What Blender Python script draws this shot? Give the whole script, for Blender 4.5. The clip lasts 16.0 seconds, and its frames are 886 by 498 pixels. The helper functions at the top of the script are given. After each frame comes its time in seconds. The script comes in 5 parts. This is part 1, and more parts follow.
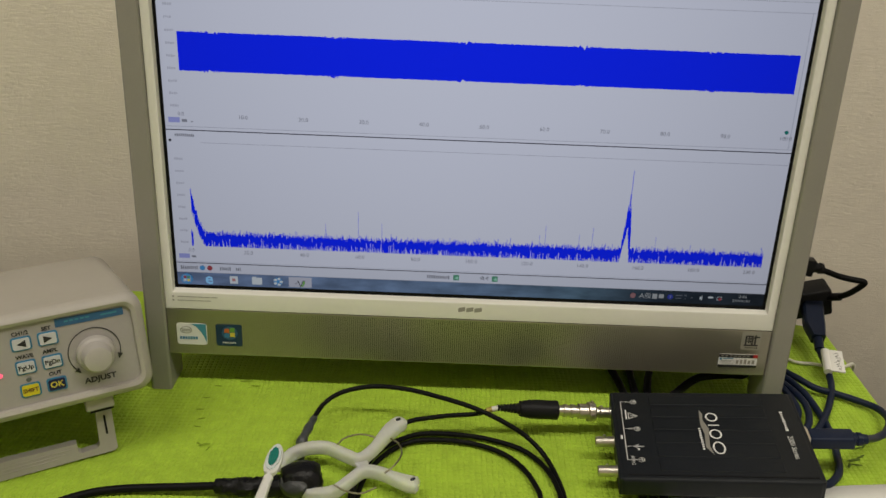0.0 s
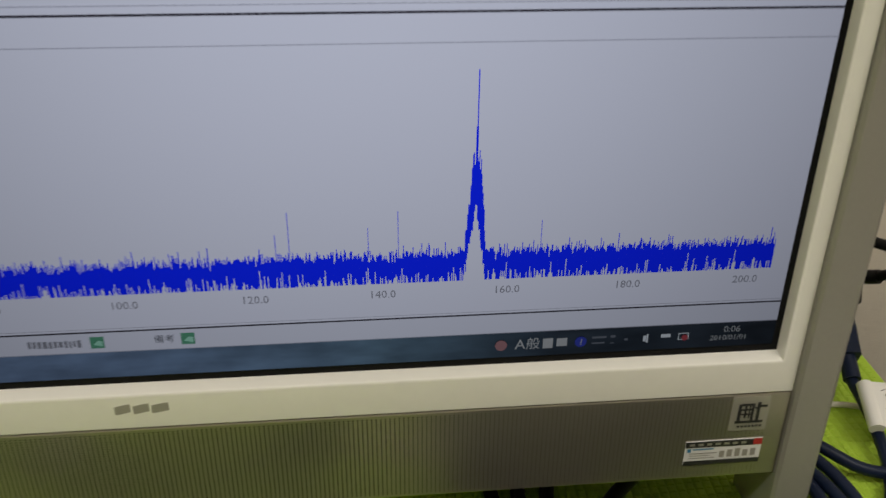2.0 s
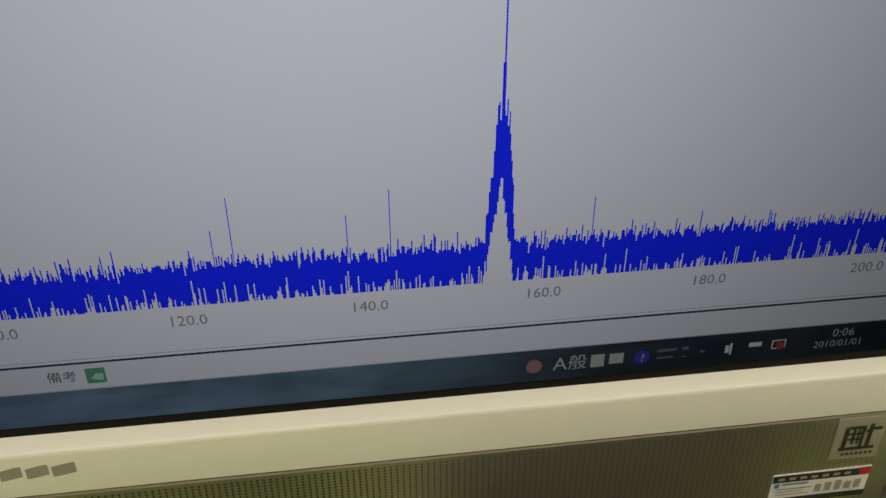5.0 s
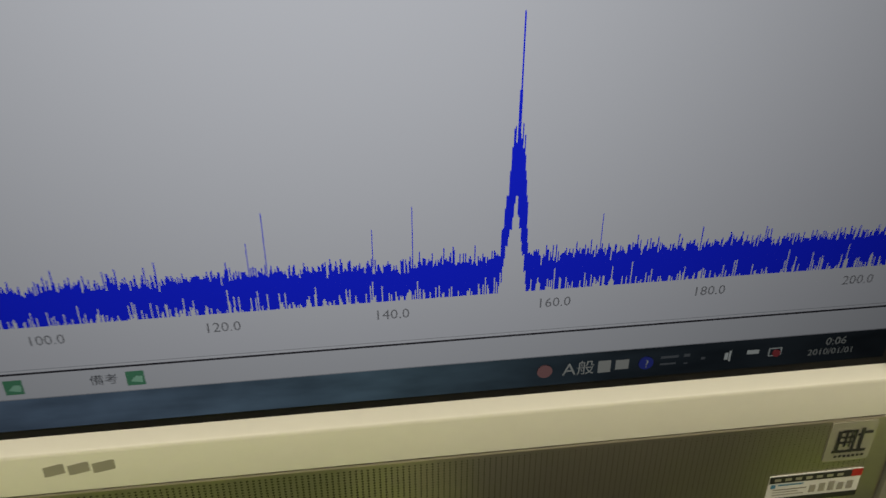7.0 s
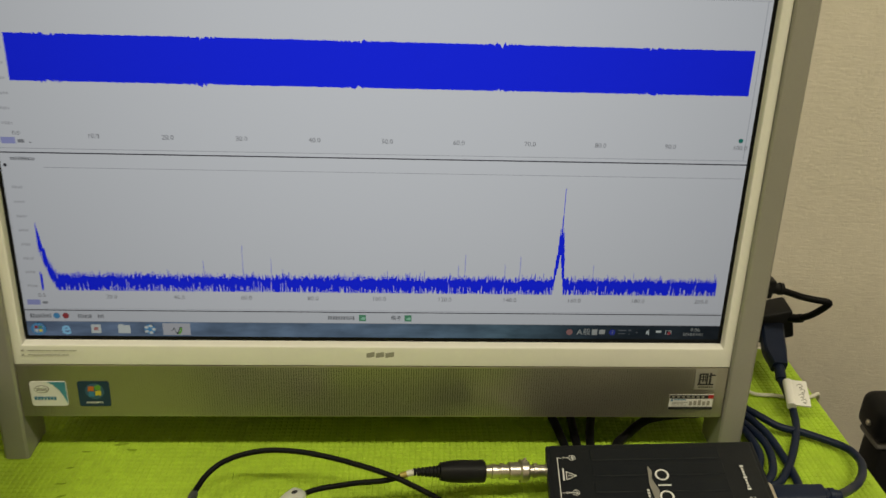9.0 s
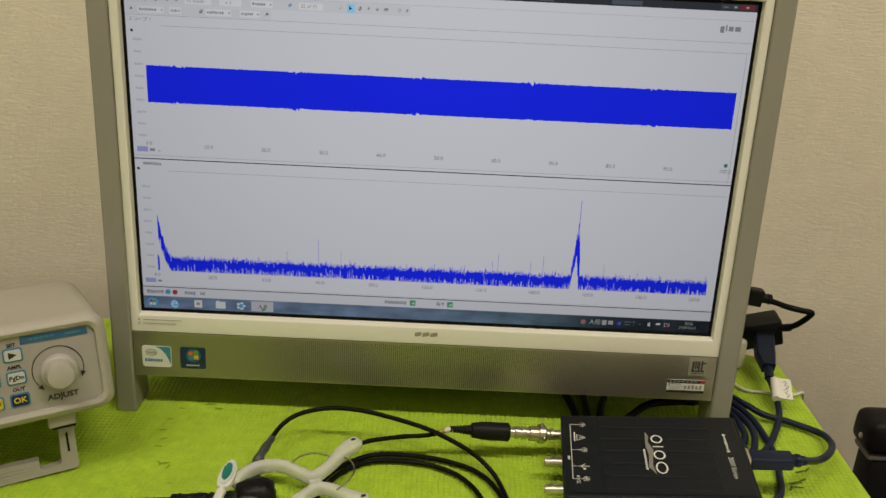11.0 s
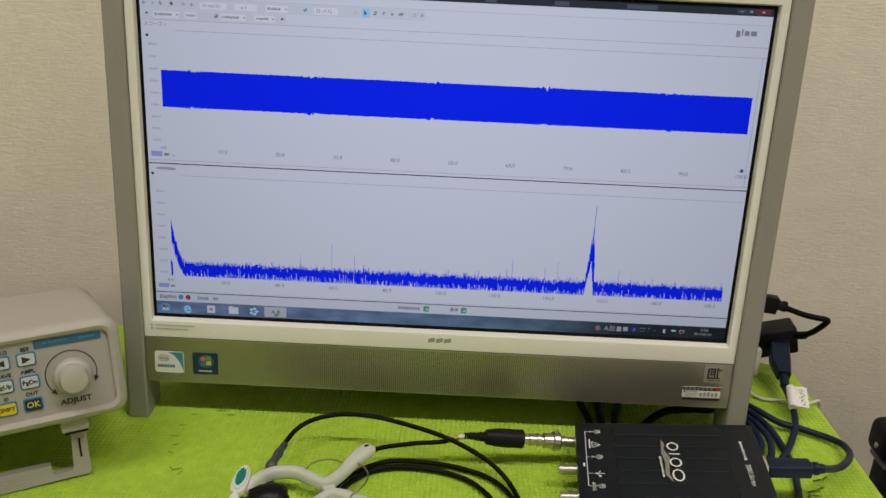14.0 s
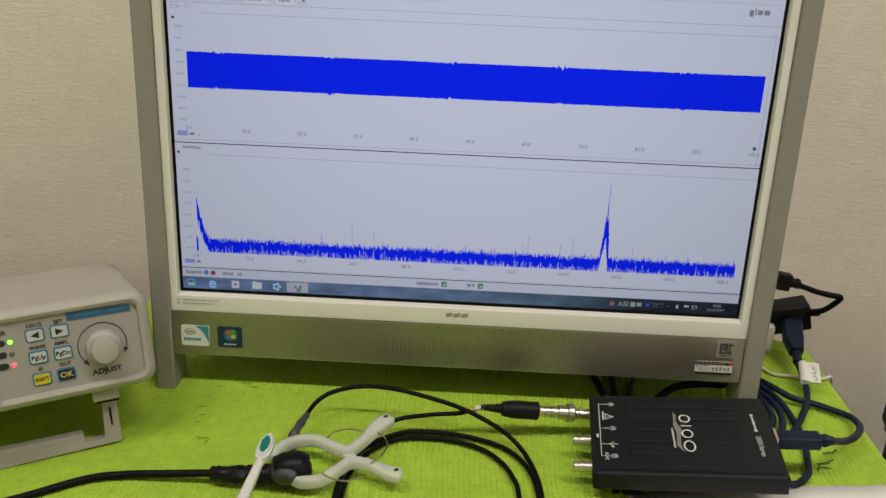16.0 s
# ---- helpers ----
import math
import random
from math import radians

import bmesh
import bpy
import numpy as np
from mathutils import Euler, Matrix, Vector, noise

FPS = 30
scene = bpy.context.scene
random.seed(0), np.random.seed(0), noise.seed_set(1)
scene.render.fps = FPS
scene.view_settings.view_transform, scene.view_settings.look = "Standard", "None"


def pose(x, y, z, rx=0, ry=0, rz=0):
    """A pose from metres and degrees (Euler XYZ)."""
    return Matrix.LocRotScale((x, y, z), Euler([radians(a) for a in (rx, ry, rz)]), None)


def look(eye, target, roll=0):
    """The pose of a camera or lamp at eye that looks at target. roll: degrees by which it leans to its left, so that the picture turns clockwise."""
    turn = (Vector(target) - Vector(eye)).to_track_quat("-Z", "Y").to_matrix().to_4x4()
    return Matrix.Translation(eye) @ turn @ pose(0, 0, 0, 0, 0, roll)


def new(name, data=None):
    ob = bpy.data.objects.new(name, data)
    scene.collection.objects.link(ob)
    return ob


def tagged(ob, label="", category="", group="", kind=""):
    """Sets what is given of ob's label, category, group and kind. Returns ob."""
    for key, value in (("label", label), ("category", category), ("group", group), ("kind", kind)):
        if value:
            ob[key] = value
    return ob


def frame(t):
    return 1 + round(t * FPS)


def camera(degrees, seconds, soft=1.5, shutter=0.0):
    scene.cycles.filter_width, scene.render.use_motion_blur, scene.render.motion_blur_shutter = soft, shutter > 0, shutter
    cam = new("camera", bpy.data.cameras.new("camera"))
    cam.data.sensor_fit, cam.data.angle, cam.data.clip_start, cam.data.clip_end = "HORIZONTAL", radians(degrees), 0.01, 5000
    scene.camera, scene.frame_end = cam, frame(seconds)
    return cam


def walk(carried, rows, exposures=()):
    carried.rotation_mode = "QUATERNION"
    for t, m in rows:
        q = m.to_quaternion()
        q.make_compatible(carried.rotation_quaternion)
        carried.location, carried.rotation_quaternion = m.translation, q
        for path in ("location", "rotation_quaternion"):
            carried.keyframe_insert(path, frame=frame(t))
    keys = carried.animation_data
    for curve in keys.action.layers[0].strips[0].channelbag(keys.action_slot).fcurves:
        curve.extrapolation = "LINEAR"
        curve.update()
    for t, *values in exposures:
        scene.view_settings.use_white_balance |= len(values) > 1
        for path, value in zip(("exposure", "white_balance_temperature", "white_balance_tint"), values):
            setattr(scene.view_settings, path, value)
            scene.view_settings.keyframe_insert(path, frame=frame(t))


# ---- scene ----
# Camera: seconds, eye, yaw (to the left of +y), pitch (up), roll.
cam = camera(54.74, 16.0, soft=1.5, shutter=0.4)
PATH = [
    (0.0, -0.0236, -0.5649, 1.1105, -0.16, -25.28, 2.29),
    (0.5, -0.0171, -0.5547, 1.1068, -0.57, -25.38, 2.31),
    (1.0, 0.0030, -0.4843, 1.0846, -2.11, -26.00, 2.27),
    (1.5, 0.0470, -0.3260, 1.0268, -4.40, -28.55, 1.84),
    (2.0, 0.0748, -0.2300, 0.9910, -6.36, -31.14, 1.09),
    (2.5, 0.0769, -0.1990, 0.9711, -6.71, -32.55, 0.27),
    (3.0, 0.0761, -0.1851, 0.9647, -7.51, -33.37, 0.24),
    (3.5, 0.0754, -0.1704, 0.9630, -7.78, -33.70, 0.23),
    (4.0, 0.0763, -0.1533, 0.9588, -8.06, -34.84, 0.45),
    (6.5, 0.0763, -0.1520, 0.9600, -7.93, -35.54, 0.60),
    (7.0, 0.0706, -0.1620, 0.9680, -7.98, -34.97, 0.77),
    (7.5, 0.0597, -0.2136, 0.9997, -6.90, -33.37, 0.26),
    (7.7, 0.0518, -0.2438, 1.0161, -6.97, -32.70, 0.10),
    (8.0, 0.0445, -0.2992, 1.0397, -5.45, -31.32, -0.21),
    (8.2, 0.0305, -0.3375, 1.0522, -5.55, -30.13, 0.29),
    (8.5, 0.0248, -0.3922, 1.0710, -4.23, -28.47, 0.67),
    (9.0, 0.0097, -0.4676, 1.0952, -3.43, -25.71, 2.18),
    (11.5, 0.0040, -0.6004, 1.1084, -0.04, -21.69, 2.65),
    (12.0, 0.0002, -0.6031, 1.1058, 0.13, -21.18, 2.59),
    (12.5, 0.0011, -0.5983, 1.1071, 0.41, -21.34, 2.54),
    (13.0, 0.0005, -0.5981, 1.1062, 0.27, -21.30, 2.65),
    (13.5, 0.0015, -0.5964, 1.1043, 0.21, -21.29, 2.65),
    (14.0, 0.0007, -0.5935, 1.1022, 0.14, -21.33, 2.70),
    (14.5, 0.0007, -0.5960, 1.1006, 0.47, -21.65, 2.63),
    (15.0, 0.0029, -0.6130, 1.1040, 1.04, -21.89, 2.45),
    (15.5, -0.0001, -0.6124, 1.1030, 1.15, -22.14, 2.38),
    (16.0, 0.0025, -0.6102, 1.1031, 1.48, -22.47, 2.25),
]


def aim(x, y, z, yaw, pitch, roll):
    a, b = radians(yaw), radians(pitch)
    ahead = Vector((-math.sin(a) * math.cos(b), math.cos(a) * math.cos(b), math.sin(b)))
    return look((x, y, z), Vector((x, y, z)) + ahead, roll)


EXPOSURES = ((0.0, 0.0, 6600, 10), (1.0, 0.0, 6450, 10), (1.6, -0.06, 6450, 12), (2.5, 0.0, 6650, 9), (4.0, 0.02, 7000, 7), (7.0, 0.02, 7300, 5),
             (8.0, 0.06, 7350, 4), (9.0, 0.08, 7500, 2), (11.5, 0.12, 7250, 8), (13.5, 0.14, 6450, 10), (16.0, 0.14, 6430, 11))
walk(cam, [(r[0], aim(*r[1:])) for r in PATH], EXPOSURES)

# ---- light: ceiling fluorescents of an office room ----
world = bpy.data.worlds.new("world")
scene.world = world
world.use_nodes = True
world.node_tree.nodes["Background"].inputs[0].default_value = (0.9, 0.95, 1.0, 1)
world.node_tree.nodes["Background"].inputs[1].default_value = 0.03


def ceiling_lamp(x, y, sx, sy, watts):
    data = bpy.data.lights.new("ceiling_lamp", "AREA")
    data.shape, data.size, data.size_y = "RECTANGLE", sx, sy
    data.energy, data.color = watts, (1.0, 0.95, 0.85)
    ob = new("ceiling_lamp", data)
    ob.matrix_world = pose(x, y, 2.56)
    return ob


ceiling_lamp(-0.75, -0.75, 1.2, 0.14, 14.8)
ceiling_lamp(0.85, -0.75, 1.2, 0.14, 17.6)
scene.view_settings.exposure = 0.0


# ---- materials ----
def shader(name, colour, rough=0.5, metal=0.0, var=0.06, scale=40.0, bump=0.0, bump_scale=400.0, spec=0.5, coat=0.0, trans=0.0, emit=None, power=1.0):
    """A surface with colour variation at two scales and a fine relief."""
    m = bpy.data.materials.new(name)
    m.use_nodes = True
    nt = m.node_tree
    b = nt.nodes["Principled BSDF"]
    b.inputs["Roughness"].default_value = rough
    b.inputs["Metallic"].default_value = metal
    b.inputs["Specular IOR Level"].default_value = spec
    b.inputs["Coat Weight"].default_value = coat
    b.inputs["Subsurface Weight"].default_value = trans
    b.inputs["Subsurface Radius"].default_value = (0.007, 0.007, 0.006)
    tc = nt.nodes.new("ShaderNodeTexCoord")
    if var:
        n1 = nt.nodes.new("ShaderNodeTexNoise")
        n1.inputs["Scale"].default_value, n1.inputs["Detail"].default_value = scale, 5
        n2 = nt.nodes.new("ShaderNodeTexNoise")
        n2.inputs["Scale"].default_value, n2.inputs["Detail"].default_value = scale * 9, 3
        mix = nt.nodes.new("ShaderNodeMath")
        mix.operation = "MULTIPLY_ADD"
        mix.inputs[1].default_value = 0.5
        nt.links.new(tc.outputs["Object"], n1.inputs["Vector"])
        nt.links.new(tc.outputs["Object"], n2.inputs["Vector"])
        nt.links.new(n2.outputs["Fac"], mix.inputs[0])
        half = nt.nodes.new("ShaderNodeMath")
        half.operation = "MULTIPLY"
        half.inputs[1].default_value = 0.5
        nt.links.new(n1.outputs["Fac"], half.inputs[0])
        nt.links.new(half.outputs[0], mix.inputs[2])
        ramp = nt.nodes.new("ShaderNodeValToRGB")
        ramp.color_ramp.elements[0].position, ramp.color_ramp.elements[1].position = 0.3, 0.7
        ramp.color_ramp.elements[0].color = (*[c * (1 - var) for c in colour], 1)
        ramp.color_ramp.elements[1].color = (*[min(1, c * (1 + var)) for c in colour], 1)
        nt.links.new(mix.outputs[0], ramp.inputs[0])
        nt.links.new(ramp.outputs[0], b.inputs["Base Color"])
    else:
        b.inputs["Base Color"].default_value = (*colour, 1)
    if bump:
        nb = nt.nodes.new("ShaderNodeTexNoise")
        nb.inputs["Scale"].default_value, nb.inputs["Detail"].default_value = bump_scale, 4
        bp = nt.nodes.new("ShaderNodeBump")
        bp.inputs["Strength"].default_value, bp.inputs["Distance"].default_value = bump, 0.001
        nt.links.new(tc.outputs["Object"], nb.inputs["Vector"])
        nt.links.new(nb.outputs["Fac"], bp.inputs["Height"])
        nt.links.new(bp.outputs[0], b.inputs["Normal"])
    if emit:
        b.inputs["Emission Color"].default_value = (*emit, 1)
        b.inputs["Emission Strength"].default_value = power
    return m


def mat_foam():
    """Green foam, softly blotched and grainy."""
    m = shader("green_foam", (0.37, 0.545, 0.038), 0.72, var=0.16, scale=14)
    nt = m.node_tree
    b = nt.nodes["Principled BSDF"]
    tc = nt.nodes.new("ShaderNodeTexCoord")
    grain = nt.nodes.new("ShaderNodeTexNoise")
    grain.inputs["Scale"].default_value, grain.inputs["Detail"].default_value = 700, 3
    nt.links.new(tc.outputs["Object"], grain.inputs["Vector"])
    bp = nt.nodes.new("ShaderNodeBump")
    bp.inputs["Strength"].default_value, bp.inputs["Distance"].default_value = 0.3, 0.0008
    nt.links.new(grain.outputs["Fac"], bp.inputs["Height"])
    nt.links.new(bp.outputs[0], b.inputs["Normal"])
    return m


def mat_wallpaper():
    """Cream vinyl wallpaper with short uneven horizontal ribs."""
    m = shader("cream_wallpaper", (0.82, 0.76, 0.645), 0.75, var=0.05, scale=6)
    nt = m.node_tree
    b = nt.nodes["Principled BSDF"]
    tc = nt.nodes.new("ShaderNodeTexCoord")
    mp = nt.nodes.new("ShaderNodeMapping")
    mp.inputs["Scale"].default_value = (125, 125, 560)
    n = nt.nodes.new("ShaderNodeTexNoise")
    n.inputs["Scale"].default_value, n.inputs["Detail"].default_value, n.inputs["Roughness"].default_value = 1.0, 5, 0.6
    nt.links.new(tc.outputs["Object"], mp.inputs["Vector"])
    nt.links.new(mp.outputs[0], n.inputs["Vector"])
    bp = nt.nodes.new("ShaderNodeBump")
    bp.inputs["Strength"].default_value, bp.inputs["Distance"].default_value = 0.6, 0.0012
    nt.links.new(n.outputs["Fac"], bp.inputs["Height"])
    nt.links.new(bp.outputs[0], b.inputs["Normal"])
    return m


FOAM, WALL = mat_foam(), mat_wallpaper()
PLASTER = shader("ceiling_white", (0.78, 0.77, 0.74), 0.8, scale=8)
CARPET = shader("grey_carpet", (0.12, 0.12, 0.125), 0.95, var=0.25, scale=60, bump=0.6)
LAMINATE = shader("white_laminate", (0.70, 0.68, 0.63), 0.35, scale=20)
DARK_METAL = shader("dark_steel", (0.10, 0.10, 0.105), 0.4, 0.8)
WHITE_GLOSS = shader("white_bezel_plastic", (0.78, 0.77, 0.71), 0.34, var=0.02, scale=30, coat=0.15)
SILVER = shader("silver_paint", (0.325, 0.315, 0.28), 0.42, 0.30, var=0.03, scale=60, bump=0.05, bump_scale=2500)
SILVER_BAR = shader("silver_grille_paint", (0.375, 0.35, 0.295), 0.29, 0.8, var=0.03, scale=60, bump=0.05, bump_scale=2500)
HOLE = shader("grille_hole_dark", (0.035, 0.034, 0.03), 0.7, var=0)
BLACK_GLOSS = shader("black_panel_edge", (0.006, 0.006, 0.0065), 0.4, var=0, spec=0.1)
BLACK = shader("black_plastic", (0.010, 0.010, 0.011), 0.45, spec=0.15, var=0.15, scale=50, bump=0.1, bump_scale=1500)
BLACK_TAPE = shader("black_tape", (0.006, 0.006, 0.007), 0.36, spec=0.22, var=0.3, scale=120, bump=0.8, bump_scale=260)
BLACK_CORD = shader("black_cable_sheath", (0.005, 0.005, 0.0055), 0.46, spec=0.11, var=0.15, scale=80, bump=0.08)
NAVY = shader("navy_cable_sheath", (0.0065, 0.013, 0.036), 0.42, spec=0.22, var=0.12, scale=80, bump=0.08)
SCOPE = shader("charcoal_case", (0.0105, 0.0125, 0.0155), 0.48, spec=0.2, var=0.15, scale=60, bump=0.15, bump_scale=1800)
STEEL = shader("nickel_plate", (0.66, 0.62, 0.55), 0.32, 1.0, var=0.05, scale=200)
BRASS_WIRE = shader("spring_wire", (0.45, 0.42, 0.32), 0.3, 1.0, var=0.1, scale=200)
FRAYED = shader("yellowed_wire", (0.42, 0.33, 0.08), 0.45, 0.4, var=0.3, scale=400)
WHITE_PRINT = shader("white_print", (0.72, 0.72, 0.70), 0.6, var=0)
GREY_PRINT = shader("grey_print", (0.24, 0.23, 0.20), 0.5, var=0)
MARK_GREY = shader("silver_grey_print", (0.30, 0.285, 0.25), 0.4, var=0)
CASE_WHITE = shader("warm_white_abs", (0.40, 0.375, 0.337), 0.45, var=0.04, scale=30, bump=0.08, bump_scale=1600)
PANEL_GREY = shader("pale_panel_foil", (0.36, 0.338, 0.326), 0.45, var=0.03, scale=40)
KNOB_WHITE = shader("white_knob_plastic", (0.42, 0.395, 0.37), 0.35, var=0.03, scale=60)
NYLON = shader("translucent_nylon", (0.87, 0.88, 0.83), 0.38, var=0.06, scale=70, trans=0.85)
NYLON.node_tree.nodes["Principled BSDF"].inputs["Transmission Weight"].default_value = 0.45
NYLON.node_tree.nodes["Principled BSDF"].inputs["IOR"].default_value = 1.35
BRUSH_WHITE = shader("white_brush_plastic", (0.66, 0.66, 0.63), 0.3, var=0.02, scale=60, trans=0.1)
TEAL = shader("teal_bristle", (0.0, 0.17, 0.13), 0.6, var=0.25, scale=600)
BRISTLE = shader("white_bristle", (0.62, 0.68, 0.68), 0.6, var=0.15, scale=600)
TAIL_GREY = shader("grey_sleeve", (0.055, 0.060, 0.064), 0.4, var=0.2, scale=120, bump=0.2, bump_scale=500)
GREY_RUBBER = shader("dark_grey_rubber", (0.028, 0.030, 0.032), 0.42, var=0.25, scale=120, bump=0.3, bump_scale=500)
TRIM_GREY = shader("grey_trim_plastic", (0.16, 0.155, 0.15), 0.5, var=0.05)
PAPER = shader("white_paper", (0.80, 0.79, 0.75), 0.7, var=0.02, scale=12)
WHITE_CORD = shader("white_cable_sheath", (0.66, 0.64, 0.56), 0.45, var=0.04)
# For real tears; the shade down in their gaps is put into the colour.
DARK_NICK = shader("shaded_torn_foam", (0.085, 0.145, 0.007), 0.85, var=0.3, scale=300)
NICK = shader("torn_foam", (0.20, 0.31, 0.010), 0.85, var=0.3, scale=300)
BLUE_FOIL = shader("blue_label_foil", (0.030, 0.115, 0.25), 0.35, var=0.12, scale=90)
BLUE_EDGE = shader("blue_print", (0.04, 0.20, 0.36), 0.5, var=0)
BTN = shader("pale_button", (0.52, 0.53, 0.55), 0.45, var=0)
BTN_YELLOW = shader("yellow_button", (0.62, 0.52, 0.02), 0.45, var=0.05)
BTN_NAVY = shader("navy_button", (0.009, 0.013, 0.06), 0.4, var=0.05)
YELLOW_PRINT = shader("yellow_print", (0.60, 0.50, 0.05), 0.5, var=0)
BROWN_PRINT = shader("brown_print", (0.10, 0.035, 0.01), 0.5, var=0)
BLACK_PRINT = shader("black_print", (0.02, 0.02, 0.022), 0.5, var=0)
NAVY_STICKER = shader("navy_sticker", (0.008, 0.03, 0.075), 0.25, var=0.1, scale=150)
GLOW_BLUE = shader("deep_blue_print", (0.018, 0.085, 0.17), 0.3, var=0.2, scale=300)
CYAN_STICKER = shader("cyan_sticker", (0.05, 0.25, 0.34), 0.3, var=0.05)
WHITE_STICKER = shader("white_sticker", (0.72, 0.72, 0.70), 0.3, var=0.02)
SILVER_STICKER = shader("silver_sticker", (0.38, 0.365, 0.31), 0.3, 0.4, var=0.03)
RED = shader("red_print", (0.42, 0.02, 0.02), 0.5, var=0)
ORANGE = shader("orange_print", (0.55, 0.14, 0.02), 0.5, var=0)
GREEN_PRINT = shader("green_print", (0.12, 0.32, 0.04), 0.5, var=0)
LED_GREEN = shader("green_led", (0.1, 0.3, 0.05), 0.3, var=0, emit=(0.35, 1.0, 0.08), power=1.4)
LED_PINK = shader("red_led", (0.3, 0.05, 0.08), 0.3, var=0, emit=(1.0, 0.12, 0.22), power=1.0)
LED_OFF = shader("dark_led", (0.10, 0.12, 0.11), 0.3, var=0)


COAT_TINT = 0.065
COAT_GAIN = 1.11 / COAT_TINT


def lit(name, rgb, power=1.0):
    """A colour shown by the lit display; an added dark coat imitates the panel's dimming off its axis."""
    m = shader(name, (0.004, 0.004, 0.005), 0.4, var=0, spec=0.12, emit=rgb, power=power * COAT_GAIN)
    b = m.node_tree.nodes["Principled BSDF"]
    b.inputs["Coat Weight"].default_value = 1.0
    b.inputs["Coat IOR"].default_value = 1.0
    b.inputs["Coat Tint"].default_value = (COAT_TINT, COAT_TINT, COAT_TINT, 1)
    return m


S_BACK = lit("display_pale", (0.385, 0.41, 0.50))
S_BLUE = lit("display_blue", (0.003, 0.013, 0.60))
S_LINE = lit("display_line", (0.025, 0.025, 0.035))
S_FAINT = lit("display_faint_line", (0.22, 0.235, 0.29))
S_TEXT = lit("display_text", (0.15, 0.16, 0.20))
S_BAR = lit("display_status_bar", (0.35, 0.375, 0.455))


def lit_taskbar():
    """The glassy taskbar: blue at its left, nearly black at its right, blotched by the picture behind it."""
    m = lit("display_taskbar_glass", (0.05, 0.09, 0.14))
    nt = m.node_tree
    tc = nt.nodes.new("ShaderNodeTexCoord")
    sep = nt.nodes.new("ShaderNodeSeparateXYZ")
    nt.links.new(tc.outputs["Object"], sep.inputs[0])
    span = nt.nodes.new("ShaderNodeMapRange")
    span.inputs[1].default_value, span.inputs[2].default_value = -0.219, 0.219
    nt.links.new(sep.outputs[0], span.inputs[0])
    ramp = nt.nodes.new("ShaderNodeValToRGB")
    stops = ((0.0, (0.085, 0.122, 0.215)), (0.5, (0.074, 0.115, 0.19)), (0.68, (0.048, 0.082, 0.12)), (0.82, (0.015, 0.022, 0.032)), (1.0, (0.012, 0.016, 0.022)))
    while len(ramp.color_ramp.elements) < len(stops):
        ramp.color_ramp.elements.new(0.5)
    for el, (q, rgb) in zip(ramp.color_ramp.elements, stops):
        el.position, el.color = q, (*rgb, 1)
    nt.links.new(span.outputs[0], ramp.inputs[0])
    mp = nt.nodes.new("ShaderNodeMapping")
    mp.inputs["Scale"].default_value = (45, 1, 140)
    n = nt.nodes.new("ShaderNodeTexNoise")
    n.inputs["Scale"].default_value, n.inputs["Detail"].default_value = 1.0, 3
    nt.links.new(tc.outputs["Object"], mp.inputs["Vector"])
    nt.links.new(mp.outputs[0], n.inputs["Vector"])
    gain = nt.nodes.new("ShaderNodeMapRange")
    gain.inputs[1].default_value, gain.inputs[2].default_value = 0.3, 0.7
    gain.inputs[3].default_value, gain.inputs[4].default_value = 0.7 * COAT_GAIN, 1.3 * COAT_GAIN
    nt.links.new(n.outputs["Fac"], gain.inputs[0])
    b = nt.nodes["Principled BSDF"]
    nt.links.new(ramp.outputs[0], b.inputs["Emission Color"])
    nt.links.new(gain.outputs[0], b.inputs["Emission Strength"])
    return m


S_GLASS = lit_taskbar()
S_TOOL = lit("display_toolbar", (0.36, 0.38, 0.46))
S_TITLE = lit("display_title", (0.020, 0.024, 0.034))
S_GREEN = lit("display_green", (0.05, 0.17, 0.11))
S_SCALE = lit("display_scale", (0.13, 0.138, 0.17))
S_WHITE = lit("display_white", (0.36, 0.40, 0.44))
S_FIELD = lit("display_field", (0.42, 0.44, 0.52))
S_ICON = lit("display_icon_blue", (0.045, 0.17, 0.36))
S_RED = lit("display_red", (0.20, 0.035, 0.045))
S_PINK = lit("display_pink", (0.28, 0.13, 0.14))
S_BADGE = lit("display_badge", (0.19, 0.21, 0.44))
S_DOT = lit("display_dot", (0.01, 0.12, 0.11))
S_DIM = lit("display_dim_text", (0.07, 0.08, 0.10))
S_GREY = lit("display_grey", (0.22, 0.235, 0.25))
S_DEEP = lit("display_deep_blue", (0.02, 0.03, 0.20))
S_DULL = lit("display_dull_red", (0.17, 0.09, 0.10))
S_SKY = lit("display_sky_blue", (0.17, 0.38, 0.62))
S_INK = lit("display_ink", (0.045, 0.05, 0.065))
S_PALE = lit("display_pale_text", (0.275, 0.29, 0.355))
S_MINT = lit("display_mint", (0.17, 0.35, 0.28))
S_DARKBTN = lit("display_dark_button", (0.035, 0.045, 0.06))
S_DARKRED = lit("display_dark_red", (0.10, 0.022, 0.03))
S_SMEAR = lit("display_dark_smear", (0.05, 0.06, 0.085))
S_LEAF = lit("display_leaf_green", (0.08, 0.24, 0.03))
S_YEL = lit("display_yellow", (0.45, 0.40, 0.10))


